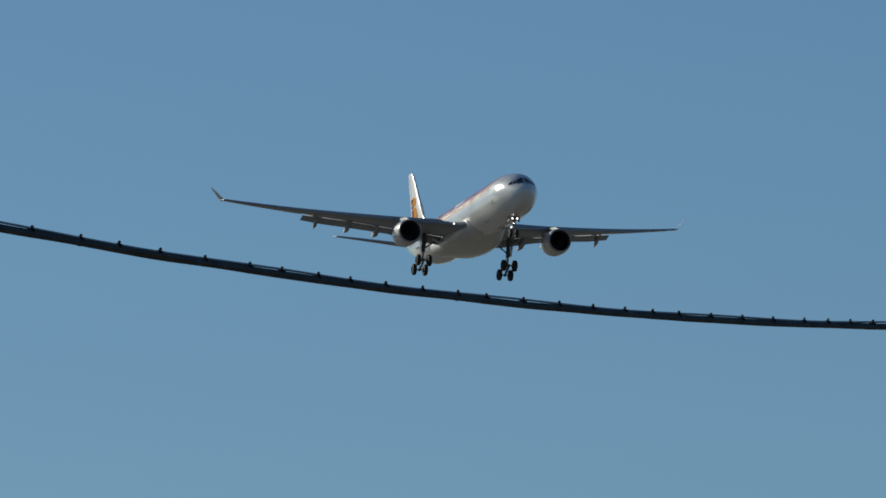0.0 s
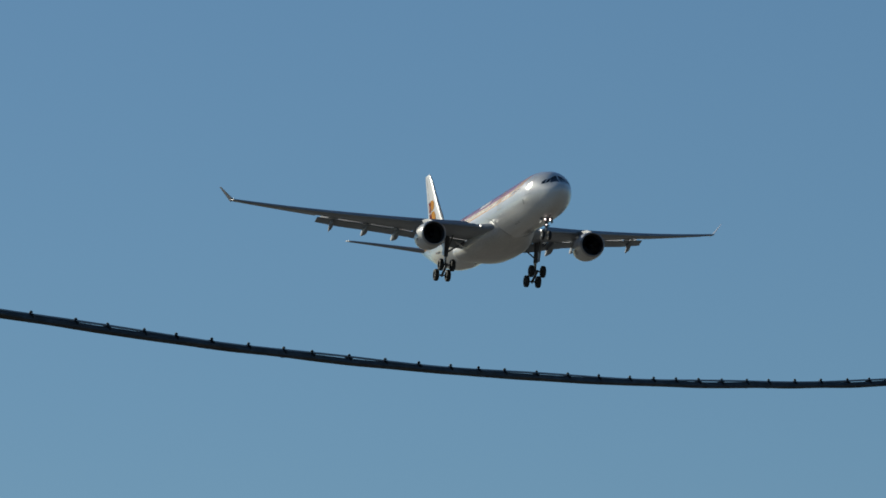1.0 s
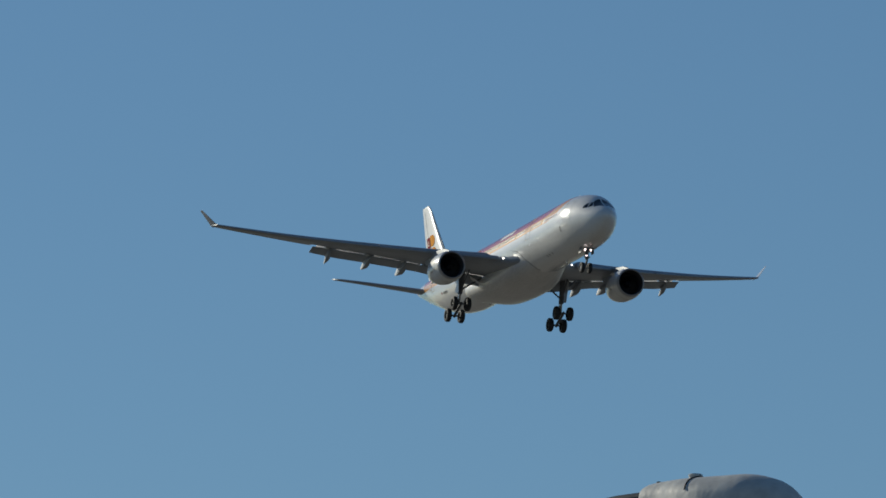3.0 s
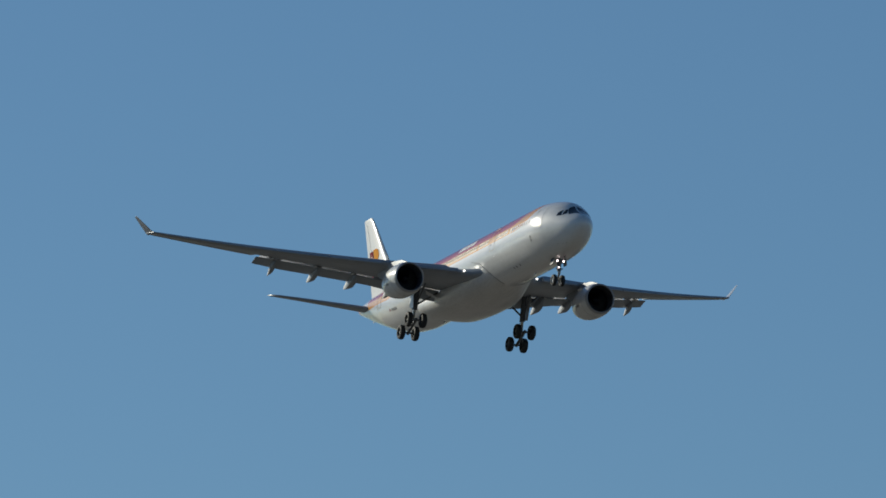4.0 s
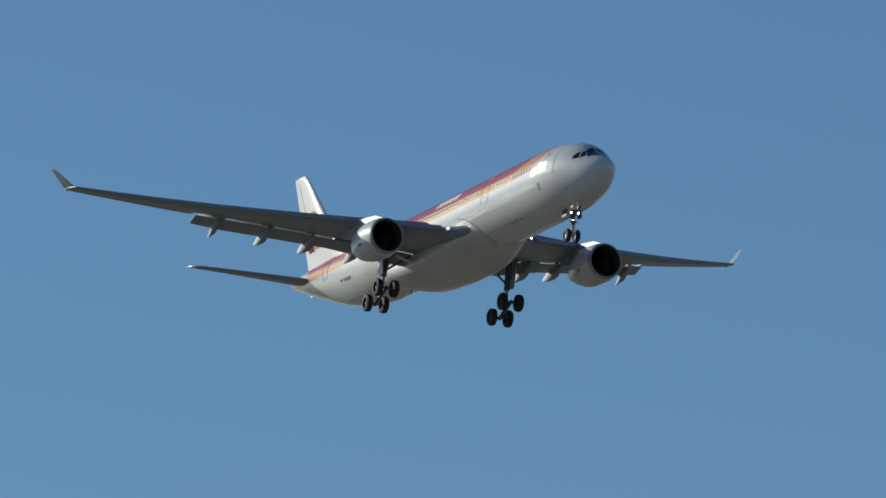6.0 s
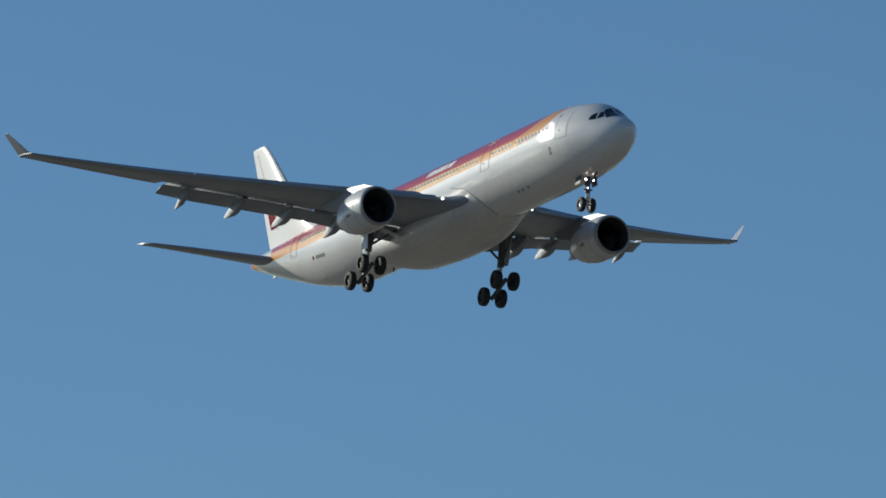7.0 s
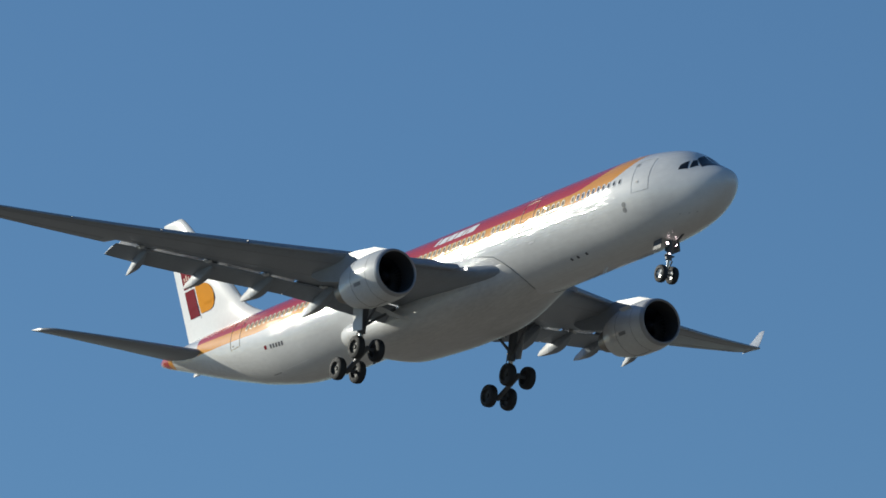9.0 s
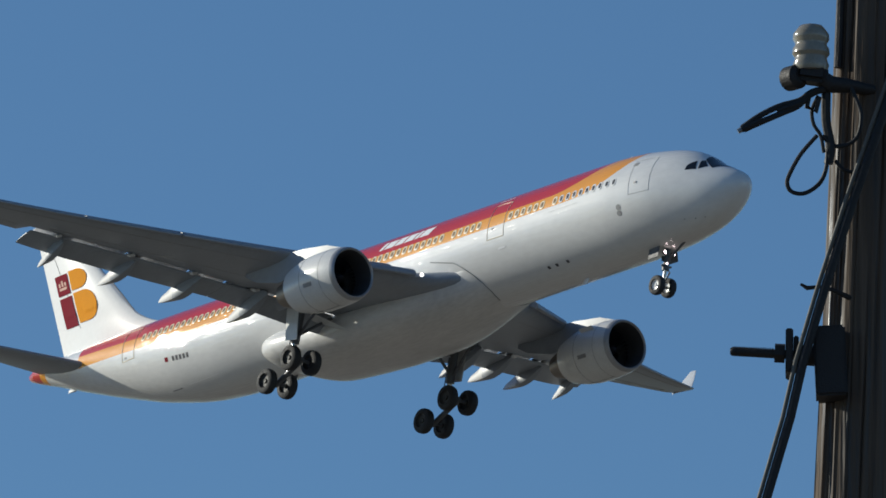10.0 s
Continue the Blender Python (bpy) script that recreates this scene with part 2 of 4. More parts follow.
# ---- the airliner: x forward, y to port, z up; stations are metres behind the nose tip, origin at station 32 ----
ST = [0, 0.1, 0.35, 0.8, 1.5, 2.2, 3.0, 3.7, 4.5, 5.5, 7, 9, 11, 42, 45, 49.5, 53, 57.5, 60, 61.8, 62.5, 62.75]
TOP = [-0.5, -0.2, 0.08, 0.36, 0.7, 1.06, 1.62, 1.98, 2.24, 2.45, 2.67, 2.8, 2.82, 2.82, 2.82, 2.82, 2.8, 2.72, 2.66, 2.58, 2.42, 2.2]
BOT = [-0.5, -0.78, -1.08, -1.45, -1.86, -2.14, -2.36, -2.48, -2.58, -2.67, -2.75, -2.81, -2.82, -2.82, -2.66, -1.9, -0.98, 0.38, 1.2, 1.75, 2.0, 2.2]
WID = [0, 0.28, 0.56, 0.9, 1.27, 1.56, 1.83, 2.05, 2.27, 2.5, 2.7, 2.81, 2.82, 2.82, 2.8, 2.55, 2.15, 1.5, 1.05, 0.65, 0.3, 0]
MID = [-0.5, -0.5, -0.5, -0.48, -0.42, -0.36, -0.28, -0.2, -0.14, -0.08, -0.03, 0, 0, 0, 0.1, 0.5, 1.0, 1.65, 2.0, 2.2, 2.2, 2.2]


def hull(s, phi, out=0.0):
    """Point of the fuselage skin at station s; phi from the roof, positive to starboard."""
    t, b, w, m = (pchip(ST, v, s) for v in (TOP, BOT, WID, MID))
    c, sn = math.cos(phi), math.sin(phi)
    h = (t - m) if c > 0 else (m - b)
    return Vector((32 - s, -(w + out) * sn, m + (h + out) * c))


def hull_z(s, z, out=0.0, side=1):
    """Point of the skin at station s and height z, side 1 starboard, -1 port."""
    t, b, w, m = (pchip(ST, v, s) for v in (TOP, BOT, WID, MID))
    h = (t - m) if z > m else (m - b)
    c = max(-1, min(1, (z - m) / h))
    p = hull(s, math.acos(c) * side, out)
    return p


def airfoil(chord, thick, keep=1.0, n=14, camber=0.015):
    """Closed section as (x back from the nose, z); keep cuts it off at that share of the chord."""
    xs = [keep * (1 - math.cos(math.pi * i / n)) / 2 for i in range(n + 1)]

    def half(x):
        return 5 * thick * (0.2969 * math.sqrt(x) - 0.126 * x - 0.3516 * x * x + 0.2843 * x ** 3 - 0.1015 * x ** 4) + 0.0015

    up = [(x * chord, (half(x) + camber * 4 * x * (1 - x)) * chord) for x in xs]
    lo = [(x * chord, (-half(x) + camber * 4 * x * (1 - x)) * chord) for x in xs[1:]]
    return up + lo[::-1]


WY = [2.0, 2.8, 9.4, 14.5, 20.8, 28.4, 29.0]
WZ = [-1.42, -1.32, -0.5, 0.18, 1.12, 2.5, 2.62]


def wing_le(y):
    return 22.0 + (y - 2.8) * 0.64


def wing_chord(y):
    return pchip([2.0, 2.8, 9.4, 19.6, 29.0], [11.1, 10.8, 7.6, 4.85, 2.1], y) if y < 9.4 else float(np.interp(y, [9.4, 19.6, 29.0], [7.6, 4.85, 2.1]))


def wing_twist(y):
    return float(np.interp(y, [2, 9.4, 19.6, 29], [1.0, 0.0, -3.5, -5.0]))


def fixed_share(y):
    return float(np.interp(y, [2, 7.5, 9.5, 13, 19.6], [0.80, 0.80, 0.83, 0.77, 0.73]))


def wing_z(y):
    return pchip(WY, WZ, y)


def thickness(y):
    return float(np.interp(y, [2, 9.4, 29], [0.135, 0.115, 0.10]))


def section(y, side, s0, z0, chord, thick, keep=1.0, drop=0.0, camber=0.015):
    """An aerofoil ring at span y, nose at station s0, turned nose up by -drop degrees."""
    c, sn = math.cos(radians(drop)), math.sin(radians(drop))
    ring = []
    for x, z in airfoil(chord, thick, keep, camber=camber):
        ring.append(Vector((32 - (s0 + x * c + z * sn), side * y, z0 - x * sn + z * c)))
    return ring


# where the belly fairing begins: degrees from the roof, station
SEAM_AT = ([90, 97, 106, 116, 126, 138, 150, 165, 178], [25.0, 22.9, 21.0, 20.3, 19.8, 19.45, 19.35, 19.5, 19.9])


def build_airliner():
    plane = new("airliner")
    plane.empty_display_size = 5
    tagged(plane, "white twin-engine airliner with red and orange roof bands, wheels down", "aeroplane")

    # fuselage
    cuts = sorted(set([0.0, 0.02, 0.05, 0.1, 0.18, 0.28, 0.4, 0.55, 0.75, 1.0, 1.3, 1.6] + list(np.arange(2, 11, 0.35)) + list(np.arange(11, 42, 1.55)) + list(np.arange(42, 62.3, 0.7)) + [62.4, 62.6, 62.7, 62.75]))
    rings = []
    for s in cuts:
        if s in (0.0, 62.75):
            c = hull(s, 0)
            rings.append([c + Vector((0, 0.004 * math.sin(-a), 0.004 * math.cos(a))) for a in np.linspace(0, 2 * math.pi, 72, endpoint=False)])
        else:
            rings.append([hull(s, a) for a in np.linspace(0, 2 * math.pi, 72, endpoint=False)])
    body = part("fuselage", loft(rings), FUSE, plane, "white fuselage, red roof, orange window band")

    # belly fairing under the wing: swells out of the skin behind a slanted seam, blunt rounded aft end
    rings = []
    for q in list(np.linspace(18.6, 28, 40)) + list(np.linspace(28.5, 36, 12)) + list(np.linspace(36.2, 38.2, 14)):
        aft = math.sqrt(max(0.0, 1 - max(0.0, (q - 35.6) / 2.6) ** 2))
        w, bot, top = 3.3 * (0.55 + 0.45 * aft), -3.65 + 1.1 * (1 - aft), -0.95 - 0.5 * (1 - aft)
        if q > 30:
            bot += 0.55 * ((q - 30) / 8.2) ** 1.5
        ring = []
        for a in np.linspace(0, 2 * math.pi, 64, endpoint=False):
            ca, sa = math.cos(a), math.sin(a)
            y, z = w * math.copysign(abs(sa) ** 0.75, sa), (top + bot) / 2 + (top - bot) / 2 * math.copysign(abs(ca) ** 0.8, ca)
            r, low = math.hypot(y, z), math.degrees(math.acos(max(-1, min(1, z / math.hypot(y, z)))))
            u = min(1.0, max(0.0, (q - float(np.interp(low, SEAM_AT[0], SEAM_AT[1])) + 0.25) / 8.6))
            grow = 2.79 + (r - 2.79) * math.sin(math.pi / 2 * u) ** 1.2 if r > 2.79 else r
            ring.append(Vector((32 - q, y * grow / r, z * grow / r)))
        rings.append(ring)
    part("belly_fairing", loft(rings), BELLY, plane, "white belly fairing with grime")

    for side in (-1, 1):
        wing(plane, side)
        engine(plane, side)
        main_gear(plane, side)
        tailplane(plane, side)
    fin(plane)
    nose_gear(plane)
    windows_and_doors(plane, body)
    return plane


def wing(plane, side):
    rings = []
    for y, le in ((2.2, 20.3), (2.7, 21.0), (3.1, 21.9), (3.6, 22.6), (4.3, 23.05)):
        te = wing_le(y) + fixed_share(y) * wing_chord(y)
        rings.append(section(y, side, le, wing_z(y) - 0.2, te - le, 0.125 if y > 3.0 else 0.11, 1.0, drop=wing_twist(y)))
    for y in (5.0, 6.5, 8, 9.4, 11, 13, 15, 17, 19, 19.6):
        rings.append(section(y, side, wing_le(y), wing_z(y), wing_chord(y), thickness(y), fixed_share(y), drop=wing_twist(y)))
    for y in (19.62, 21, 23, 25, 27, 28.4):
        rings.append(section(y, side, wing_le(y), wing_z(y), wing_chord(y), thickness(y), 1.0, drop=wing_twist(y)))
    rings.append(section(28.95, side, 38.75, 2.62, 2.0, 0.09, drop=-5))
    rings.append(section(29.12, side, 39.6, 2.72, 1.2, 0.08, drop=-5))
    wing_ob = part("wing", loft(rings), GREY, plane, "grey swept wing")
    # winglet; the outer face is painted grey to carry its shade
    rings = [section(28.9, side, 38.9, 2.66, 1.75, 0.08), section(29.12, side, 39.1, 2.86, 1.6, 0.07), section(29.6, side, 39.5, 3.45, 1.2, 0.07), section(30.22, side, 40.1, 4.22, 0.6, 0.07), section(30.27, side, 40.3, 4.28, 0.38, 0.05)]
    winglet = part("winglet", loft(rings), WHITE, wing_ob, "upswept white winglet, outer face greyed for its shade")
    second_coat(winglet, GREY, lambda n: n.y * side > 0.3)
    # flaps, lowered
    FY = [3.2, 5.5, 7.4, 9.3, 10.7, 14.1, 17.9, 19.6]
    TE_S = [31.9, 32.5, 33.3, 34.1, 34.75, 36.2, 37.1, 37.7]
    TE_Z = [-2.5, -2.15, -1.6, -1.15, -0.9, -0.32, 0.1, 0.5]
    for name, ys in (("inner_flap", (3.2, 5, 7, 9.28)), ("outer_flap", (9.3, 12, 14.5, 17, 19.2, 19.55))):
        rings = []
        for y in ys:
            c = wing_chord(y)
            tw = radians(wing_twist(y))
            reach = fixed_share(y) * c
            s0 = wing_le(y) + reach * math.cos(tw) + 0.04
            z0 = wing_z(y) - reach * math.sin(tw) - 0.27
            s1, z1 = float(np.interp(y, FY, TE_S)), float(np.interp(y, FY, TE_Z))
            rings.append(section(y, side, s0, z0, math.hypot(s1 - s0, z1 - z0), 0.02 if y > 19.5 else 0.13, drop=math.degrees(math.atan2(z0 - z1, s1 - s0)), camber=0.03))
        flap = part(name, loft(rings), GREY, wing_ob)
        # upper faces whitened, out of view, to bounce sun onto the panels above
        second_coat(flap, LETTER, lambda n: n.z > 0.25 and abs(n.y) < 0.3)
    # fixed shroud panels over the flap gap; where open, white paints its sunlit strips
    for y0, y1, lit_gap in ((3.2, 5.2, True), (5.2, 6.2, False), (6.2, 7.1, True), (7.1, 9.0, False), (9.0, 10.5, True), (10.5, 11.0, False), (11.0, 13.6, True), (13.6, 14.3, False), (14.3, 17.2, True), (17.2, 18.0, False), (18.0, 19.05, True)):
        rings = []
        for y in np.linspace(y0 + 0.02, y1 - 0.02, 4):
            c, tw = wing_chord(y), radians(wing_twist(y))
            reach = fixed_share(y) * c
            s0, z0 = wing_le(y) + (reach - 0.5) * math.cos(tw), wing_z(y) - reach * math.sin(tw) + 0.13
            dip = 0.0 if lit_gap else -0.14
            rings.append([Vector((32 - q, side * y, z)) for q, z in ((s0, z0 + 0.04), (s0 + 0.9, z0 + dip * 0.6), (s0 + 1.8, z0 - 0.24 + dip), (s0 + 1.8, z0 - 0.26 + dip), (s0 + 0.9, z0 - 0.02 + dip), (s0, z0 - 0.02 + dip))])
        part("spoiler", loft(rings), LETTER if lit_gap else GREY, wing_ob, "spoiler panel over the flap, painted white for a sunlit strip" if lit_gap else "", smooth=False)
    # leading-edge slats, drooped
    for y0, y1 in ((4.2, 8.6), (10.4, 14.6), (14.7, 18.9), (19.0, 23.4), (23.5, 27.9)):
        rings = []
        for y in np.linspace(y0, y1, 4):
            c = wing_chord(y)
            rings.append(section(y, side, wing_le(y) - 0.055 * c, wing_z(y) - 0.028 * c, 0.13 * c, 0.26, drop=-20, camber=0.05))
        part("slat", loft(rings), GREY, wing_ob)
    # panel seams under the wing
    for share, y0, y1 in ((0.16, 5.0, 27.5), (0.60, 5.0, 19.0), (0.76, 20.2, 27.6)):
        pts = []
        for y in np.linspace(y0, y1, 24):
            c, tw = wing_chord(y), radians(wing_twist(y))
            x = share
            h = 5 * thickness(y) * (0.2969 * math.sqrt(x) - 0.126 * x - 0.3516 * x * x + 0.2843 * x ** 3 - 0.1015 * x ** 4) - 0.015 * 4 * x * (1 - x)
            pts.append((32 - (wing_le(y) + x * c), side * y, wing_z(y) - x * c * math.sin(tw) - h * c * 1.0))
        part("wing_seam", tube(pts, 0.022, 6), SEAM, wing_ob)
    for y in (20.2, 23.9, 27.6):
        pts = []
        for x in np.linspace(0.76, 0.99, 5):
            c, tw = wing_chord(y), radians(wing_twist(y))
            h = 5 * thickness(y) * (0.2969 * math.sqrt(x) - 0.126 * x - 0.3516 * x * x + 0.2843 * x ** 3 - 0.1015 * x ** 4) - 0.015 * 4 * x * (1 - x)
            pts.append((32 - (wing_le(y) + x * c), side * y, wing_z(y) - x * c * math.sin(tw) - h * c * 1.0))
        part("aileron_seam", tube(pts, 0.02, 6), SEAM, wing_ob)
    # flap-track fairings; the tails are painted paler than the body to look sunlit
    for y, s1, z1, r in ((17.9, 37.85, -0.52, 0.30), (14.1, 37.5, -0.8, 0.36), (10.75, 36.45, -1.28, 0.42), (7.4, 34.8, -2.1, 0.44)):
        c = wing_chord(y)
        s0 = s1 - 0.66 * (s1 - wing_le(y) - 0.5 * c)
        z0 = wing_z(y) - 0.05 * c
        rings = []
        for t in np.linspace(0, 1, 16):
            sx = s0 + (s1 - s0) * t
            nose = min(1.0, t / 0.3) ** 0.6
            tail = 1 - max(0.0, (t - 0.5) / 0.5)
            w = max(0.012, 0.72 * r * nose * tail)
            mid = z0 - 0.12 * math.sin(math.pi * t) + (z1 - z0) * t ** 1.5
            hi, lo = mid + r * 1.15 * nose * (0.35 + 0.65 * tail) * (1 if t < 0.99 else 0.1), mid - r * 1.05 * nose * max(0.04, tail ** 0.7)
            rings.append([Vector((32 - sx, side * (y + a * w), zz)) for a, zz in ((-0.82, lo), (0.82, lo), (1.0, lo + (hi - lo) * 0.1), (0.95, lo + (hi - lo) * 0.5), (0.8, hi - (hi - lo) * 0.08), (0.5, hi), (-0.5, hi), (-0.8, hi - (hi - lo) * 0.08), (-0.95, lo + (hi - lo) * 0.5), (-1.0, lo + (hi - lo) * 0.1))])
        canoe = part("flap_track_fairing", loft(rings[:10]), GREY, wing_ob, "grey pointed flap-track fairing")
        part("fairing_tail", loft(rings[9:]), SUNLIT_FAIRING, canoe, "wedge tail of the fairing, painted paler as if sunlit")
        q = wing_le(y) + fixed_share(y) * c
        # white block added for the sunlit spot where the slot opens
        part("slot_bright_block", block((0.5, 0.34, 0.16), (32 - q - 0.12, side * (y + 0.32), wing_z(y) - fixed_share(y) * c * math.sin(radians(wing_twist(y))) - 0.16), 0.03, turn=pose(0, 0, 0, side * -20, 20, 0)), WHITE, canoe, "small white block for a sunlit spot")
    # root landing light
    p = Vector((32 - 22.75, side * 3.6, -1.26))
    part("landing_light", spin([(0, 0.001), (0.02, 0.09), (-0.05, 0.1), (-0.06, 0.001)], "x", 16, center=p + Vector((0.16, 0, 0))), LAMP_WHITE, wing_ob, "lit landing light")


def engine(plane, side):
    y0, z0, s0 = 9.43, -2.75, 21.05
    nac = new("engine")
    nac.parent = plane
    nac.location = (32 - s0, side * y0, z0)
    tagged(nac, "white turbofan engine with bare metal lip")
    # outer cowl and inlet, the axis pointing slightly down in front
    cowl = [(-0.28, 1.455), (-0.7, 1.53), (-1.4, 1.58), (-2.4, 1.58), (-3.3, 1.5), (-4.0, 1.36), (-4.5, 1.22), (-4.5, 1.17), (-3.9, 1.2)]
    part("cowl", spin(cowl), NACELLE, nac)
    lip = [(-0.29, 1.456), (-0.14, 1.42), (-0.04, 1.37), (0.0, 1.32), (-0.04, 1.27), (-0.1, 1.25)]
    part("intake_lip", spin(lip), LIP, nac, "bare metal intake lip")
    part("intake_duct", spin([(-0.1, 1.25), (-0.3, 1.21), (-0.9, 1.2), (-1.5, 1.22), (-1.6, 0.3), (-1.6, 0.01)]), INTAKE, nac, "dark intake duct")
    part("spinner", spin([(-0.95, 0.005), (-1.0, 0.1), (-1.2, 0.24), (-1.5, 0.34)], n=24), BLADE, nac)
    blade = None
    for k in range(34):
        if blade is None:
            bm = bmesh.new()
            grid = []
            for r, da0, da1, dx0, dx1 in ((0.3, -0.06, 0.06, 0.1, -0.1), (0.75, -0.015, 0.085, 0.085, -0.07), (1.19, 0.0, 0.13, 0.06, -0.02)):
                grid.append([bm.verts.new((-1.38 + dx, r * math.cos(da), r * math.sin(da))) for dx, da in ((dx0, da0), ((dx0 + dx1) / 2 + 0.012, (da0 + da1) / 2), (dx1, da1))])
            for g0, g1 in zip(grid, grid[1:]):
                for m in range(2):
                    bm.faces.new((g0[m], g0[m + 1], g1[m + 1], g1[m]))
            bmesh.ops.solidify(bm, geom=bm.faces[:], thickness=0.012)
            blade = part("fan_blade", bm, BLADE, nac, smooth=False)
        else:
            other = new("fan_blade", blade.data)
            other.parent = nac
            other.matrix_basis = pose(0, 0, 0, 360 * k / 34, 0, 0)
    part("core_nozzle", spin([(-3.6, 1.0), (-4.4, 0.98), (-5.2, 0.82), (-5.9, 0.62), (-5.9, 0.57), (-5.3, 0.6)]), HOT, nac, "heat-stained core nozzle")
    part("exhaust_plug", spin([(-5.2, 0.45), (-5.8, 0.36), (-6.5, 0.03)], n=24, caps=True), HOT, nac)
    for x, r in ((-1.12, 1.556), (-2.75, 1.548)):
        part("cowl_seam", tube([(x, r * math.cos(a), r * math.sin(a)) for a in np.linspace(0, 2 * math.pi, 60)], 0.014, 5, caps=False), SEAM, nac)
    part("latch_line", tube([(-1.12, 0.0, -1.566), (-1.9, 0.0, -1.588), (-2.75, 0.0, -1.563), (-4.0, 0.0, -1.36)], 0.02, 5), SEAM, nac)
    # pylon up to the wing
    rings = []
    for s, zt, zb, w in ((0.9, 1.58, 1.3, 0.04), (2.2, 1.98, 1.2, 0.2), (4.2, 2.2, 1.0, 0.24), (6.2, 2.3, 0.75, 0.22), (8.4, 2.1, 1.3, 0.1), (9.4, 2.0, 1.8, 0.02)):
        rings.append([Vector((-s, w * a, z)) for a, z in ((-1, zb), (-1, (zb + zt) / 2), (-0.8, zt), (0.8, zt), (1, (zb + zt) / 2), (1, zb))])
    part("pylon", loft(rings), GREY, nac)
    # strake on the inboard side and a dark service panel
    part("strake", block((1.1, 0.03, 0.32), (-1.9, -side * 1.33, 0.98), 0.01, turn=pose(0, 0, 0, side * 50, 0, 0)), NACELLE, nac)
    for a in (200, 340):
        bm = bmesh.new()
        ring = [Vector((x, 1.592 * math.cos(radians(a + d)), 1.592 * math.sin(radians(a + d)))) for x, d in ((-1.7, -4), (-2.4, -4), (-2.4, 4), (-1.7, 4))]
        bm.faces.new([bm.verts.new(v) for v in ring])
        part("service_panel", bm, SEAM, nac, smooth=False)


def wheel(parent, at, r, w, name="wheel", paint=None):
    """Tyre with a rounded shoulder, and its hub, on an axle along y."""
    rim = r * 0.52
    prof = [(-w * 0.36, rim), (-w * 0.5, rim * 1.12), (-w * 0.5, r * 0.82), (-w * 0.4, r * 0.95), (-w * 0.2, r), (w * 0.2, r), (w * 0.4, r * 0.95), (w * 0.5, r * 0.82), (w * 0.5, rim * 1.12), (w * 0.36, rim)]
    ty = part(name, spin(prof, "y", 32, center=at), RUBBER, parent, "black rubber tyre on grey hub")
    hub = [(-w * 0.3, 0.001), (-w * 0.34, rim * 0.3), (-w * 0.2, rim * 0.4), (-w * 0.22, rim * 0.85), (-w * 0.37, rim), (w * 0.37, rim), (w * 0.22, rim * 0.85), (w * 0.2, rim * 0.4), (w * 0.34, rim * 0.3), (w * 0.3, 0.001)]
    part("hub", spin(hub, "y", 20, center=at), paint or HUB, ty, "grey wheel hub")
    return ty


def main_gear(plane, side):
    g = new("main_gear")
    g.parent = plane
    tagged(g, "four-wheel main landing gear lowered, bogie tilted nose up")
    yc = side * 5.42
    piv = Vector((0.4, yc, -5.15))
    top = Vector((1.3, side * 5.3, -1.1))
    fr, re = piv + Vector((1.02, 0, 0.44)), piv - Vector((1.02, 0, 0.44))
    mid = top.lerp(piv, 0.62)
    part("leg", tube([top, mid], 0.25, 16), STEEL, g)
    part("oleo", tube([mid, piv], 0.15, 14), CHROME, g, "bright oleo strut")
    part("bogie_beam", tube([fr + Vector((0.15, 0, 0.06)), re - Vector((0.15, 0, 0.06))], 0.15, 12), STEEL, g)
    for q in (fr, re):
        part("axle", tube([q - Vector((0, 0.75, 0)), q + Vector((0, 0.75, 0))], 0.09, 10), STEEL, g)
        for dy in (-0.70, 0.70):
            wheel(g, q + Vector((0, dy, 0)), 0.70, 0.5)
    part("side_stay", tube([mid + Vector((0.1, 0, 0.4)), Vector((1.4, side * 3.4, -1.9))], 0.09, 10), STEEL, g)
    part("drag_stay", tube([mid + Vector((0.1, 0, 0.2)), Vector((3.1, side * 5.2, -1.5))], 0.08, 10), STEEL, g)
    k = mid + Vector((-0.25, 0, -0.1))
    part("torque_link", tube([k, k + Vector((-0.45, 0, -0.55)), piv + Vector((-0.12, 0, 0.35))], 0.06, 8), STEEL, g)
    # leg door on the outboard side
    door = block((1.05, 0.05, 2.3), (1.0, side * 5.78, -2.35), 0.02, turn=pose(0, 0, 0, side * -4, 8, 0))
    part("leg_door", door, NACELLE, g, "pale gear-leg door")
    part("hinged_door", block((1.5, 0.05, 0.75), (0.9, side * 6.35, -1.5), 0.02, turn=pose(0, 0, 0, side * -35, 0, 0)), GREY, g)
    # narrow white plate tapering forward and down, inboard of the leg
    a, t = Vector((0.15, side * 4.44, -1.57)), Vector((3.15, side * 3.46, -3.03))
    rings = []
    for k, w in ((0, 0.2), (0.25, 0.24), (0.6, 0.16), (1, 0.02)):
        p = a.lerp(t, k)
        rings.append([p + Vector((0, side * w * 0.6, w)), p + Vector((0, side * 0.02, 0.02)), p - Vector((0, side * w * 0.6, w)), p - Vector((0, side * 0.02, 0.02))])
    part("tapered_plate", loft(rings), NACELLE, g, "narrow white tapered plate inboard of the leg")
    for dz in (0.12, -0.1):
        part("brake_line", tube([top + Vector((-0.3, dz, -0.3)), mid + Vector((-0.33, dz, 0)), mid + Vector((-0.4, dz, -0.6)), piv + Vector((-0.3, dz, 0.2))], 0.025, 6), CABLE, g)


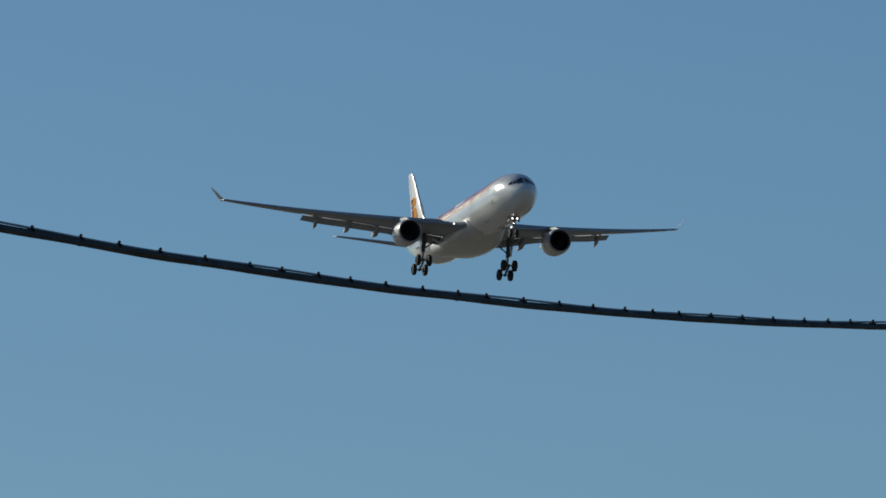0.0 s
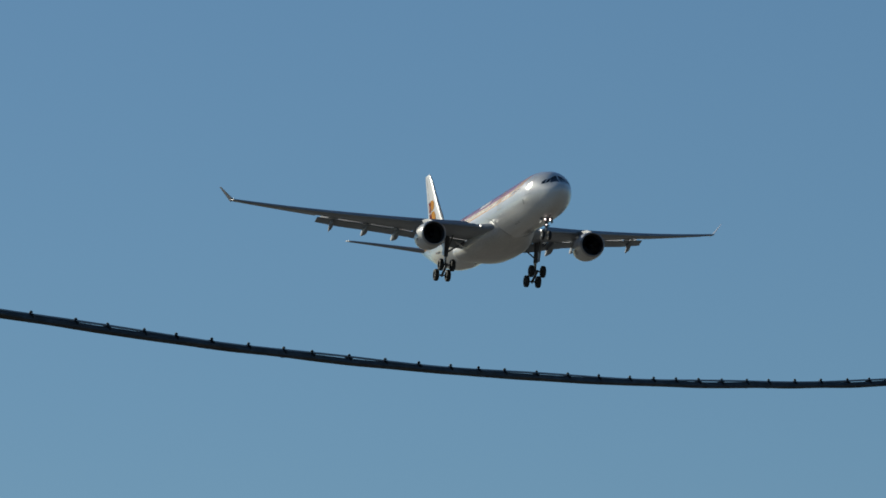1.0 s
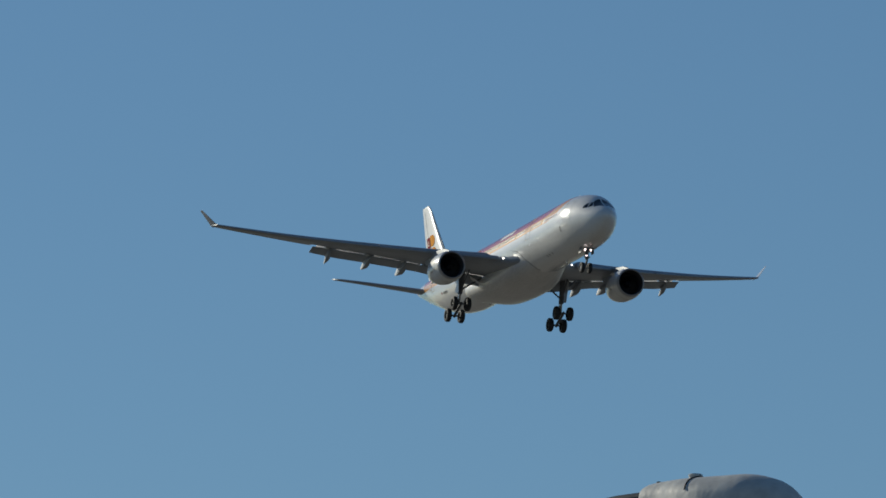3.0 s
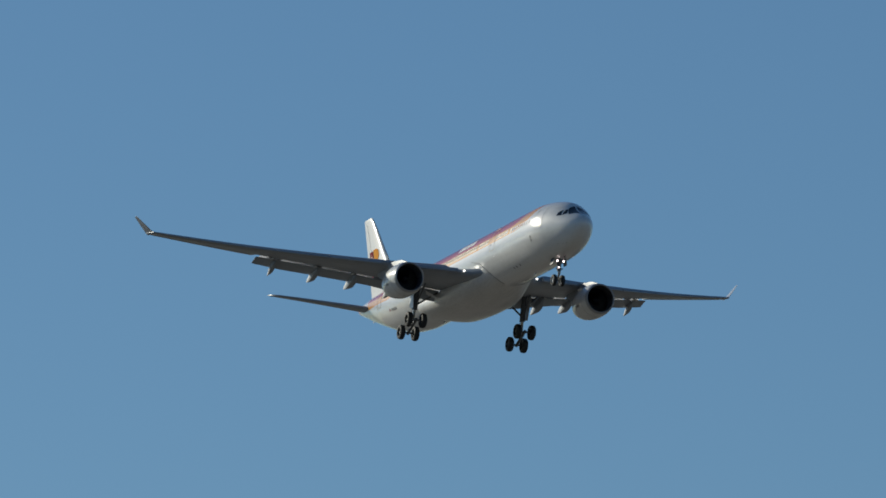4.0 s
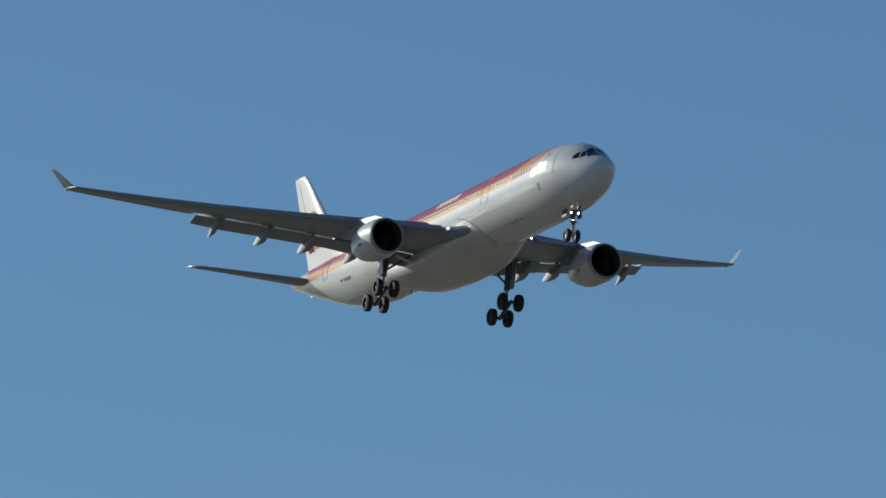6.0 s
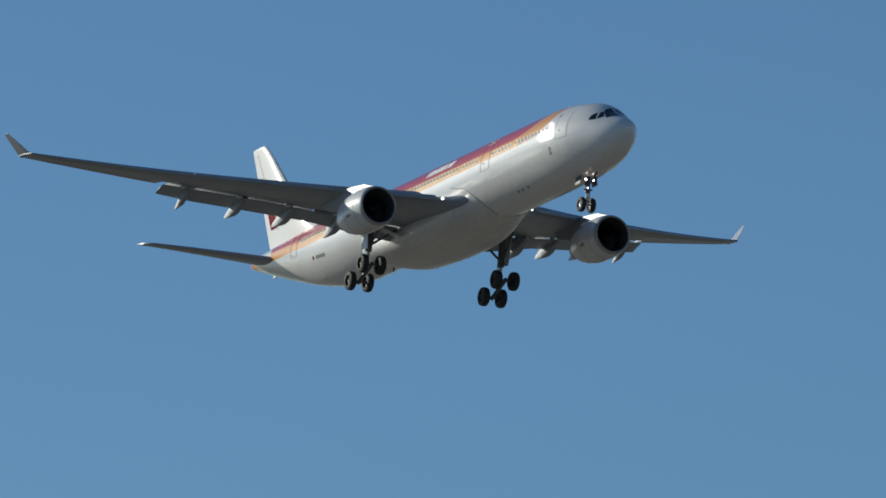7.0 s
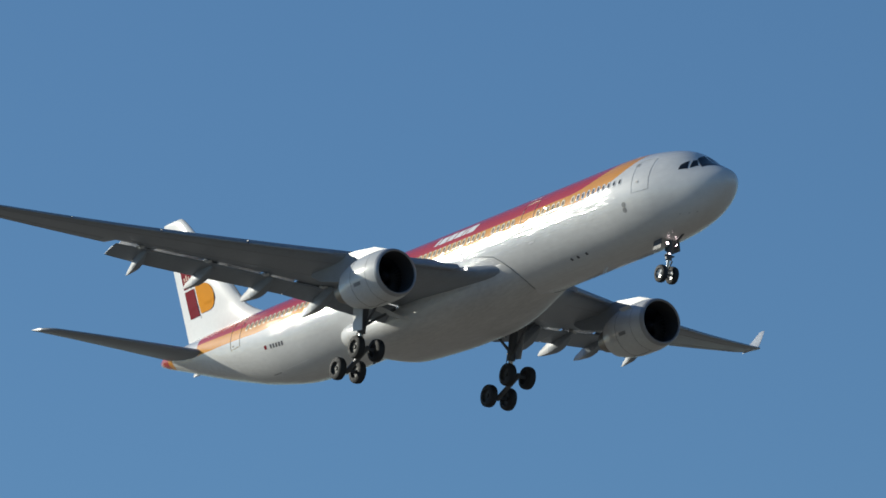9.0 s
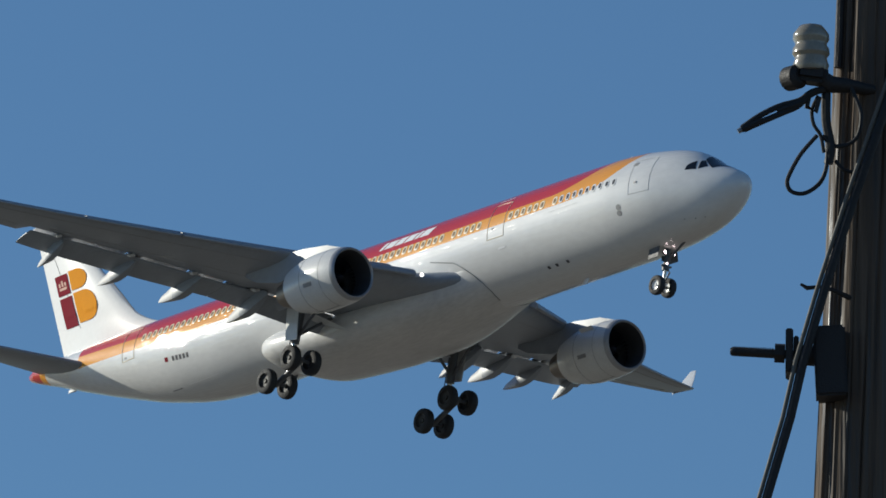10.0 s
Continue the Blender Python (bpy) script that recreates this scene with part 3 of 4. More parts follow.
def nose_gear(plane):
    g = new("nose_gear")
    g.parent = plane
    tagged(g, "twin-wheel nose landing gear lowered with two lit lights")
    ax = Vector((32 - 6.78, 0, -4.68))
    top = Vector((32 - 6.3, 0, -2.3))
    mid = top.lerp(ax, 0.6)
    part("leg", tube([top, mid], 0.15, 14), STEEL, g)
    part("oleo", tube([mid, ax], 0.085, 12), CHROME, g, "bright oleo strut")
    part("axle", tube([ax - Vector((0, 0.5, 0)), ax + Vector((0, 0.5, 0))], 0.07, 10), STEEL, g)
    for y in (-0.39, 0.39):
        wheel(g, ax + Vector((0, y, 0)), 0.53, 0.36, paint=NACELLE)
    part("drag_stay", tube([mid + Vector((0, 0, 0.3)), Vector((32 - 4.9, 0, -2.5))], 0.07, 8), STEEL, g)
    part("torque_link", tube([mid, mid + Vector((0.36, 0, -0.3)), ax + Vector((0.1, 0, 0.2))], 0.045, 8), STEEL, g)
    for y in (-0.3, 0.3):
        c = Vector((32 - 6.3, y, -2.95))
        lamp = part("light_housing", spin([(-0.16, 0.02), (-0.14, 0.08), (0.0, 0.12), (0.03, 0.11), (0.03, 0.09)], "x", 18, center=c), STEEL, g)
        part("light_lens", spin([(0.03, 0.09), (0.045, 0.055), (0.05, 0.001)], "x", 18, center=c), LAMP_WARM, lamp, "lit taxi light")
    for y in (-0.75, 0.75):
        part("gear_door", block((0.85, 0.035, 0.62), (32 - 6.8, y * 0.85, -2.95), 0.015, turn=pose(0, 0, 0, 8 * (1 if y > 0 else -1), 0, 0)), BAY, g, "dark grey nose-gear door")
    part("leg_door", block((0.04, 0.3, 0.3), (32 - 6.75, 0, -3.15), 0.015), BAY, g)
    part("lamp_bar", tube([(32 - 6.42, -0.3, -2.97), (32 - 6.42, 0.3, -2.97)], 0.035, 8), STEEL, g)
    part("steering_arm", tube([mid + Vector((0.05, -0.32, 0.12)), mid + Vector((0.16, 0, 0.02)), mid + Vector((0.05, 0.32, 0.12))], 0.06, 8), STEEL, g)
    part("steering_collar", tube([mid + Vector((0, 0, 0.22)), mid + Vector((0, 0, -0.1))], 0.2, 14), STEEL, g)
    c = mid + Vector((0.22, -0.1, 0.2))
    low = part("turn_light", spin([(-0.1, 0.02), (-0.08, 0.06), (0.0, 0.075), (0.02, 0.06)], "x", 14, center=c), STEEL, g)
    part("light_lens", spin([(0.02, 0.06), (0.03, 0.035), (0.032, 0.001)], "x", 14, center=c), LAMP_WARM, low, "lit turn-off light")


def tailplane(plane, side):
    rings = []
    for y, s0, c, z in ((0.5, 54.6, 6.3, 2.0), (1.2, 55.0, 6.0, 2.06), (4, 56.75, 4.75, 2.36), (7, 58.6, 3.45, 2.67), (9.3, 60.05, 2.5, 2.9), (9.6, 60.5, 2.15, 2.93), (9.75, 61.3, 1.3, 2.95)):
        rings.append(section(y, side, s0, z - c * math.sin(radians(9)), c, 0.09, drop=-9, camber=-0.005))
    part("tailplane", loft(rings), GREY, plane, "grey horizontal tailplane")


FIN_LE = ([2.4, 2.9, 3.3, 4.0, 5.5, 8.6, 11.1, 11.35], [48.6, 50.0, 51.3, 52.75, 54.4, 57.65, 60.35, 60.75])
FIN_TE = ([2.4, 2.9, 11.1, 11.35], [59.4, 59.6, 62.85, 62.9])


def fin(plane):
    rings = []
    for z in (2.3, 2.6, 2.9, 3.1, 3.3, 3.6, 4.0, 4.7, 5.5, 7, 8.6, 10, 10.8, 11.1, 11.25, 11.35):
        le, te = pchip(*FIN_LE, z), float(np.interp(z, *FIN_TE))
        c = te - le
        thick = 0.09 * (5.5 / max(c, 4.0)) if z < 5 else 0.095
        if z > 11.3:
            thick *= 0.8
        rings.append([Vector((32 - (le + x), y, z)) for x, y in airfoil(c, thick, camber=0)])
    f = part("fin", loft(rings), FINPAINT, plane, "white tail fin")

    def fin_y(s, z):
        le, te = pchip(*FIN_LE, z), float(np.interp(z, *FIN_TE))
        x = min(0.98, max(0.02, (s - le) / (te - le)))
        th = 0.09 * (5.5 / max(te - le, 4.0)) if z < 5 else 0.095
        return (5 * th * (0.2969 * math.sqrt(x) - 0.126 * x - 0.3516 * x * x + 0.2843 * x ** 3 - 0.1015 * x ** 4) + 0.0015) * (te - le)

    def plate(name, outline, material, lift=0.03):
        """A painted area that lies on both sides of the fin."""
        for side in (-1, 1):
            bm = bmesh.new()
            n = 10
            ctr = (sum(p[0] for p in outline) / len(outline), sum(p[1] for p in outline) / len(outline))
            rows = []
            for k in range(1, n + 1):
                rows.append([bm.verts.new((32 - (ctr[0] + (a - ctr[0]) * k / n), side * (fin_y(ctr[0] + (a - ctr[0]) * k / n, ctr[1] + (b - ctr[1]) * k / n) + lift), ctr[1] + (b - ctr[1]) * k / n)) for a, b in outline])
            m = len(outline)
            for i in range(m):
                j = (i + 1) % m
                for r0, r1 in zip(rows, rows[1:]):
                    bm.faces.new((r0[i], r0[j], r1[j], r1[i]))
            bm.faces.new(rows[0])
            part(name, bm, material, f)

    def slant(u, z):
        """Station of a point u metres in front of a line parallel to the trailing edge."""
        return float(np.interp(z, *FIN_TE)) - u

    def quad(u0, u1, z0, z1, n=6):
        e = []
        for a, b in (((u0, z0), (u1, z0)), ((u1, z0), (u1, z1)), ((u1, z1), (u0, z1)), ((u0, z1), (u0, z0))):
            for k in range(n):
                e.append((a[0] + (b[0] - a[0]) * k / n, a[1] + (b[1] - a[1]) * k / n))
        return [(slant(u, z), z) for u, z in e]

    def dee(u0, u1, z0, z1, flat=0.5):
        pts = [(u0, z0), (u0 + (u1 - u0) * flat * 0.5, z0)]
        for k in range(13):
            a = -math.pi / 2 + math.pi * k / 12
            pts.append((u0 + (u1 - u0) * (flat + (1 - flat) * math.cos(a)), (z0 + z1) / 2 + (z1 - z0) / 2 * math.sin(a)))
        pts += [(u0 + (u1 - u0) * flat * 0.5, z1), (u0, z1), (u0, (z0 + z1) / 2)]
        return [(slant(u, z), z) for u, z in pts]

    plate("emblem_block", quad(0.86, 2.1, 6.5, 7.78), MAROON)
    plate("emblem_block", quad(0.88, 2.12, 4.42, 6.33), MAROON)
    plate("emblem_mark", quad(1.12, 1.85, 6.82, 6.98, 2), CROWN, 0.045)
    for u, z in ((1.12, 7.28), (1.4, 7.42), (1.68, 7.28)):
        plate("emblem_mark", quad(u, u + 0.17, 7.04, z, 2), CROWN, 0.045)
    plate("emblem_curve", dee(2.26, 3.85, 6.6, 7.85), ORANGE)
    plate("emblem_curve", dee(2.3, 4.3, 4.5, 6.42), ORANGE)
    part("fin_leading_edge", tube([(32 - pchip(*FIN_LE, z) - 0.02, 0, z) for z in np.linspace(4.3, 6.8, 10)], 0.05, 8), SEAM, f, "dark strip on the leading edge")
    # rudder hinge line
    for side in (-1, 1):
        pts = [(32 - slant(0.31 * (float(np.interp(z, *FIN_TE)) - pchip(*FIN_LE, z)), z), z) for z in np.linspace(4.2, 10.8, 12)]
        bm = tube([(x, side * (fin_y(32 - x, z) + 0.004), z) for x, z in pts], 0.015, 6)
        part("rudder_seam", bm, SEAM, f)


def windows_and_doors(plane, body):
    # cabin windows: rounded panes in pale surrounds; the lighter aft tint stands for reflection
    def oval(w, h, d, n=12):
        bm = bmesh.new()
        o = [bm.verts.new((w / 2 * math.copysign(abs(math.cos(a)) ** 0.7, math.cos(a)), 0, h / 2 * math.copysign(abs(math.sin(a)) ** 0.7, math.sin(a)))) for a in np.linspace(0, 2 * math.pi, n, endpoint=False)]
        i = [bm.verts.new((v.co.x * 0.86, d, v.co.z * 0.86)) for v in o]
        for k in range(n):
            j = (k + 1) % n
            bm.faces.new((o[k], o[j], i[j], i[k]))
        bm.faces.new(i)
        return bm

    def mesh_of(bm, material):
        me = bpy.data.meshes.new("pane")
        bmesh.ops.recalc_face_normals(bm, faces=bm.faces)
        bm.to_mesh(me)
        bm.free()
        me.materials.append(material)
        return me

    white_rim_me = mesh_of(oval(0.36, 0.48, -0.012), WHITE)
    dark_pane_me = mesh_of(oval(0.23, 0.34, -0.02), DIM)
    rim_me = mesh_of(oval(0.40, 0.52, -0.012), PALE)
    pane_me = mesh_of(oval(0.23, 0.34, -0.02), PORT)
    doors = {(5.2, 6.6): 1.07, (16.75, 18.1): 1.07, (35.2, 36.2): 0.9, (49.6, 50.85): 1.07}
    for side in (1, -1):
        for s in np.arange(7.78, 49.3, 0.533):
            if any(a - 0.35 < s < b + 0.35 for a, b in doors) or 18.2 < s < 18.6 or 21.4 < s < 21.9 or 12.9 < s < 13.2:
                continue
            zw = 1.0 + 0.0115 * (s - 32)
            p = hull_z(s, zw, 0.0, side)
            q = hull_z(s, zw + 0.1, 0.0, side)
            r = hull_z(s + 0.1, zw, 0.0, side)
            up = (q - p).normalized()
            fwd = (p - r).normalized()
            out = fwd.cross(up) if side == -1 else up.cross(fwd)
            out = Vector((0, -side, 0)) if out.length < 0.5 else out
            if out.y * -side < 0:
                out = -out
            m = Matrix((fwd, -out, up)).transposed().to_4x4()
            m.translation = p
            for nm, me in (("window_rim", white_rim_me if s < 12.2 else rim_me), ("cabin_window", dark_pane_me if s < 12.2 else pane_me)):
                ob = new(nm, me)
                ob.parent = body
                ob.matrix_basis = m
    # doors as fine raised outlines
    for (a, b), hgt in doors.items():
        for side in (1, -1):
            z0, z1 = -0.25, 1.68
            if a > 10:
                z0, z1 = -0.2 + 0.0115 * (a - 17), 1.8 + 0.006 * (a - 17)
            pts = []
            for k in range(9):
                pts.append((a, z0 + (z1 - z0) * k / 8))
            for k in range(1, 5):
                pts.append((a + (b - a) * k / 4, z1 + 0.06 * math.sin(math.pi * k / 4)))
            for k in range(1, 9):
                pts.append((b, z1 - (z1 - z0) * k / 8))
            for k in range(1, 5):
                pts.append((b - (b - a) * k / 4, z0))
            bm = tube([hull_z(s, z, 0.0, side) for s, z in pts], 0.015 if a < 10 else 0.022, 6)
            d = part("cabin_door", bm, DOORLINE if a < 10 else PALE, body, "thin outline of a closed cabin door")
            bm = block((0.22, 0.02, 0.1), hull_z((a + b) / 2 + 0.25, 0.35, 0.012, side), 0.004)
            part("door_handle", bm, SEAM, d)

    def skin_patch(outline, material, name, label="", out=0.012, n=6):
        """A patch that follows the skin, from corners given as (station, angle from the roof)."""
        (a, b, c, d) = outline
        for side in (1, -1):
            bm = bmesh.new()
            grid = []
            for i in range(n + 1):
                row = []
                for j in range(n + 1):
                    u, v = i / n, j / n
                    s = (a[0] * (1 - u) + b[0] * u) * (1 - v) + (d[0] * (1 - u) + c[0] * u) * v
                    f = (a[1] * (1 - u) + b[1] * u) * (1 - v) + (d[1] * (1 - u) + c[1] * u) * v
                    row.append(bm.verts.new(hull(s, radians(f) * side, out)))
                grid.append(row)
            for i in range(n):
                for j in range(n):
                    bm.faces.new((grid[i][j], grid[i + 1][j], grid[i + 1][j + 1], grid[i][j + 1]))
            part(name, bm, material, body, label)

    # flight-deck windows
    skin_patch([(1.76, 45), (1.16, 4), (2.85, 2), (2.62, 24)], GLASS, "windscreen", "dark flight-deck window")
    skin_patch([(2.43, 58), (2.05, 43), (2.5, 27.5), (2.63, 35)], GLASS, "side_window", "dark flight-deck window")
    skin_patch([(3.13, 67), (2.53, 60), (2.77, 40), (3.11, 57)], GLASS, "side_window", "dark flight-deck window")
    # white bars for the name over the windows, dark bars for the registration
    lead = 27.95
    for w, top in ((0.3, 46), (0.78, 46.5), (0.68, 46), (0.76, 46.5), (0.3, 46), (0.84, 46)):
        skin_patch([(lead, 58.5), (lead - w, 58.5), (lead - w - 0.24, top), (lead - 0.24, top)], LETTER, "name_bar", out=0.01, n=4)
        lead -= w + 0.13
    for k in range(5):
        s0 = 45.9 - k * 0.33
        skin_patch([(s0, 111), (s0 - 0.2, 111), (s0 - 0.2, 105.5), (s0, 105.5)], DARKBAR, "registration_bar", out=0.01, n=2)
    skin_patch([(46.6, 111), (46.3, 111), (46.3, 105.5), (46.6, 105.5)], MAROON, "flag_bar", out=0.01, n=2)
    # pressure ports below the first windows, and belly marks
    for q, f in ((7.4, 105.5), (7.42, 112)):
        for side in (1, -1):
            bm = bmesh.new()
            bm.faces.new([bm.verts.new(hull(q + 0.17 * math.cos(a), radians(f + 3.2 * math.sin(a)) * side, 0.012)) for a in np.linspace(0, 2 * math.pi, 18, endpoint=False)])
            part("static_port", bm, SEAM, body)
    for s, f in ((13.7, 143), (14.35, 143), (12.8, 143)):
        skin_patch([(s, f), (s - 0.2, f), (s - 0.2, f + 4), (s, f + 4)], DARKBAR, "drain_mark", out=0.01, n=2)
    skin_patch([(45.5, 143.6), (42.6, 138.6), (42.6, 138.1), (45.5, 143.1)], LETTER, "panel_edge", out=0.012, n=4)
    skin_patch([(47.4, 151), (46.3, 147.5), (46.3, 146.5), (47.4, 150)], DARKBAR, "outflow_vent", out=0.012, n=3)
    skin_patch([(17.3, 108), (16.7, 108), (16.6, 106), (17.2, 106)], LETTER, "vent_cover", out=0.014, n=3)
    skin_patch([(13.0, 86), (10.6, 86), (10.6, 85.6), (13.0, 85.6)], DOORLINE, "skin_joint", out=0.008, n=4)
    # dark seam where the belly fairing begins
    for side in (1, -1):
        pts = [hull(float(np.interp(f, SEAM_AT[0], SEAM_AT[1])), radians(f) * side, 0.01) for f in np.linspace(97, 166, 40)]
        part("fairing_seam", tube(pts, 0.025, 6), SEAM, body)
    skin_patch([(6.72, 57), (6.42, 57), (6.36, 52), (6.66, 52)], SEAM, "door_window", out=0.012, n=3)
    # white strip painted as the glint above the second door
    skin_patch([(18.1, 43.5), (16.8, 43.5), (16.8, 42.6), (18.1, 42.6)], LETTER, "door_glint", out=0.03, n=3)
    for s, f in ((3.6, 141), (3.0, 146), (2.5, 151)):
        p, q = hull(s, radians(f)), hull(s, radians(f), 0.02)
        part("air_probe", tube([p, q, q + Vector((0.06, 0, 0))], 0.025, 6), SEAM, body)
    part("drain_mast", loft([[Vector((32 - 37.9 + x - 0.25 * t, y, -2.55 - h)) for x, y in ((0.18, 0), (0, 0.03), (-0.18, 0), (0, -0.03))] for h, t in ((0, 0), (0.55, 1))]), DARKBAR, body)
    p = hull(58.6, math.pi)
    part("drain_cover", loft([[p + Vector((x, y, h)) for x, y in ((0.45, 0), (0.1, 0.09), (-0.45, 0), (0.1, -0.09))] for h in (0.06, -0.1)]), LETTER, body, "small white cover under the tail")
    # blade aerials on roof and keel
    for s, phi in ((9.5, 0), (20, 0), (13, 180)):
        p = hull(s, radians(phi))
        d = 1 if phi == 0 else -1
        part("aerial", loft([[p + Vector((x, y, d * h)) for x, y in ((0.2 - 0.3 * t, 0), (0, 0.02), (-0.2 - 0.2 * t, 0), (0, -0.02))] for h, t in ((-0.05, 0), (0.3, 1))]), WHITE, body)


airliner = build_airliner()


# ---- street pole with lamp and aerial cable ----
def spot(az, dist):
    return Vector((math.sin(radians(az)) * dist, math.cos(radians(az)) * dist, 0))


POLE_A = spot(-72.895, 50.0)
POLE_A_TOP = 1.6 + 50.0 * math.tan(radians(7.663))
SIDE_A = Vector((math.cos(radians(-72.91)), -math.sin(radians(-72.91)), 0))
DEEP_A = Vector((math.sin(radians(-72.91)), math.cos(radians(-72.91)), 0))


def at_a(r, u, d=0.0):
    """A point by the lamp pole: r to the side, u above the pole's top, d behind."""
    return POLE_A + SIDE_A * r + DEEP_A * d + Vector((0, 0, POLE_A_TOP + u))


def street_pole():
    p = new("street_pole")
    p.location = POLE_A
    tagged(p, "dark round street pole with a cable bracket near its top", "pole")
    inv = Matrix.Translation(-POLE_A)

    def add(name, bm, m, label=""):
        bmesh.ops.transform(bm, matrix=inv, verts=bm.verts)
        return part(name, bm, m, p, label)

    h = POLE_A_TOP
    prof = [(0, 0.11), (h - 0.22, 0.074), (h - 0.2, 0.062), (h - 0.012, 0.069), (h, 0.065), (h, 0.001)]
    add("shaft", spin(prof, "z", 28, center=POLE_A), DARKWOOD)
    add("clamp_band", spin([(h - 0.20, 0.075), (h - 0.16, 0.078), (h - 0.15, 0.06)], "z", 24, center=POLE_A), IRON)
    add("bracket", block((0.035, 0.03, 0.11), at_a(0.078, -0.24), 0.006, turn=pose(0, 0, 0, 0, 0, 72.9)), IRON)
    add("hook", tube([at_a(0.07, -0.22), at_a(0.12, -0.25), at_a(0.16, -0.31), at_a(0.13, -0.35), at_a(0.10, -0.34)], 0.011, 8), IRON)
    add("conduit", tube([at_a(-0.075, -0.26, -0.02), at_a(-0.078, -0.5, -0.02), at_a(-0.085, -3.0, -0.02)], 0.008, 8), STRAND, "thin pale conduit")


street_pole()


def street_lamp():
    lamp = new("street_lamp")
    base = at_a(0.06, -0.46)
    lamp.location = base
    tagged(lamp, "grey street lamp head on a curved arm fixed to the pole", "street lamp")
    inv = Matrix.Translation(-base)

    def add(name, bm, m, parent=None, label=""):
        bmesh.ops.transform(bm, matrix=inv, verts=bm.verts)
        return part(name, bm, m, parent or lamp, label)

    # arm and head lie in an upright plane turned towards the street
    TURN = radians(41)
    ahead = SIDE_A * math.cos(TURN) - DEEP_A * math.sin(TURN)
    across = DEEP_A * math.cos(TURN) + SIDE_A * math.sin(TURN)

    def lp(r, u, w=0.0):
        """r: how far it reaches sideways; u: height by the pole's top; w: across the head."""
        near = r * math.tan(TURN)
        rise = (POLE_A_TOP - 1.6 + u) * (50.0 - near) / 50.0 - (POLE_A_TOP - 1.6)
        return POLE_A + ahead * (r * (50.0 - near) / 50.0 / math.cos(TURN)) + across * w + Vector((0, 0, POLE_A_TOP + rise))

    ctl = [(-0.02, -0.60), (0.03, -0.52), (0.084, -0.444), (0.157, -0.35), (0.278, -0.217), (0.398, -0.115), (0.52, -0.042), (0.64, 0.006), (0.76, 0.039), (0.95, 0.068)]
    xs = np.linspace(0, len(ctl) - 1, 40)
    pts = [lp(float(np.interp(x, range(len(ctl)), [c[0] for c in ctl])), pchip(range(len(ctl)), [c[1] for c in ctl], x)) for x in xs]
    add("arm", tube(pts, 0.034, 16), ARM, label="dark curved tube arm")
    add("arm_clamp", spin([(-0.07, 0.08), (0.07, 0.08), (0.07, 0.07)], "z", 20, center=at_a(0, -0.5)), IRON)

    # housing: a flattened pod, slim at the neck and full over the bowl
    ks = [0.0, 0.02, 0.1, 0.24, 0.4, 0.55, 0.68, 0.76, 0.81, 0.835]
    tops = [0.122, 0.133, 0.150, 0.170, 0.182, 0.194, 0.170, 0.113, 0.055, 0.0]
    wid = [0.085, 0.09, 0.107, 0.15, 0.18, 0.185, 0.16, 0.115, 0.06, 0.005]
    base_z = [0.032, 0.034, 0.038, 0.044, 0.046, 0.040, 0.026, 0.012, 0.002, -0.004]
    x0 = 0.925
    LONG = 0.945

    def rim(k, a, grow=0.0):
        zt, zb, w = pchip(ks, tops, k), pchip(ks, base_z, k), pchip(ks, wid, k) + grow
        return lp(x0 + LONG * k, zb + (zt - zb + grow) * math.sin(a) ** 0.8, w * math.cos(a))

    house = add("housing", loft([[rim(k, a) for a in np.linspace(0, math.pi, 17)] for k in np.linspace(0, 0.835, 34)]), HOUSING, label="grey upper lamp housing")
    # lower shell: pale neck tray, then the rim holding the bowl, darkened for shade
    def lower(k0, k1, n):
        rings = []
        for k in np.linspace(k0, k1, n):
            w, zb = pchip(ks, wid, k) * 0.97, pchip(ks, base_z, k) - 0.004
            d = float(np.interp(k, [0, 0.1, 0.25, 0.33, 0.7, 0.8, 0.835], [0.004, 0.05, 0.115, 0.13, 0.105, 0.05, 0.004]))
            rings.append([lp(x0 + LONG * k, zb - d * math.sin(a) ** 0.6, w * math.cos(a)) for a in np.linspace(0, math.pi, 15)])
        return loft(rings)

    add("tray", lower(0, 0.287, 10), HOUSING)
    add("bowl_rim", lower(0.295, 0.835, 20), RIM, label="rim of the lamp bowl, grey darkened for shade")
    rings = []
    for t in np.linspace(0, 1, 12):
        r = math.sqrt(max(0.0, 1 - t * t))
        rings.append([lp(x0 + 0.52 + 0.27 * r * math.cos(a), -0.045 - 0.2 * t, 0.165 * r * math.sin(a)) for a in np.linspace(0, 2 * math.pi, 28, endpoint=False)])
    add("bowl", loft(rings), BOWL, label="smoked glass lamp bowl")
    add("photocell", spin([(-0.01, 0.03), (0.006, 0.036), (0.012, 0.03), (0.014, 0.001)], "z", 16, center=lp(x0 + LONG * 0.245, 0.178)), HOUSING, house)
    add("bolt", spin([(-0.02, 0.012), (0.01, 0.012), (0.013, 0.001)], "z", 12, center=lp(x0 + LONG * 0.05, 0.137)), IRON, house)
    add("cover_seam", tube([rim(0.30 - 0.02 * math.sin(a), a, 0.003) for a in np.linspace(1.0, 2.85, 24)], 0.0032, 6), IRON, house)
    add("tray_seam", tube([lp(x0 + LONG * 0.291 + 0.006 * math.sin(5 * a), pchip(ks, base_z, 0.291) - 0.006 - 0.105 * math.sin(a) ** 0.6, (pchip(ks, wid, 0.291) + 0.003) * math.cos(a)) for a in np.linspace(0.02, math.pi - 0.02, 20)], 0.0042, 6), IRON, house)
    add("tip_latch", tube([lp(x0 + LONG * 0.82, -0.004), lp(x0 + LONG * 0.85, -0.008)], 0.008, 8), IRON, house)


street_lamp()

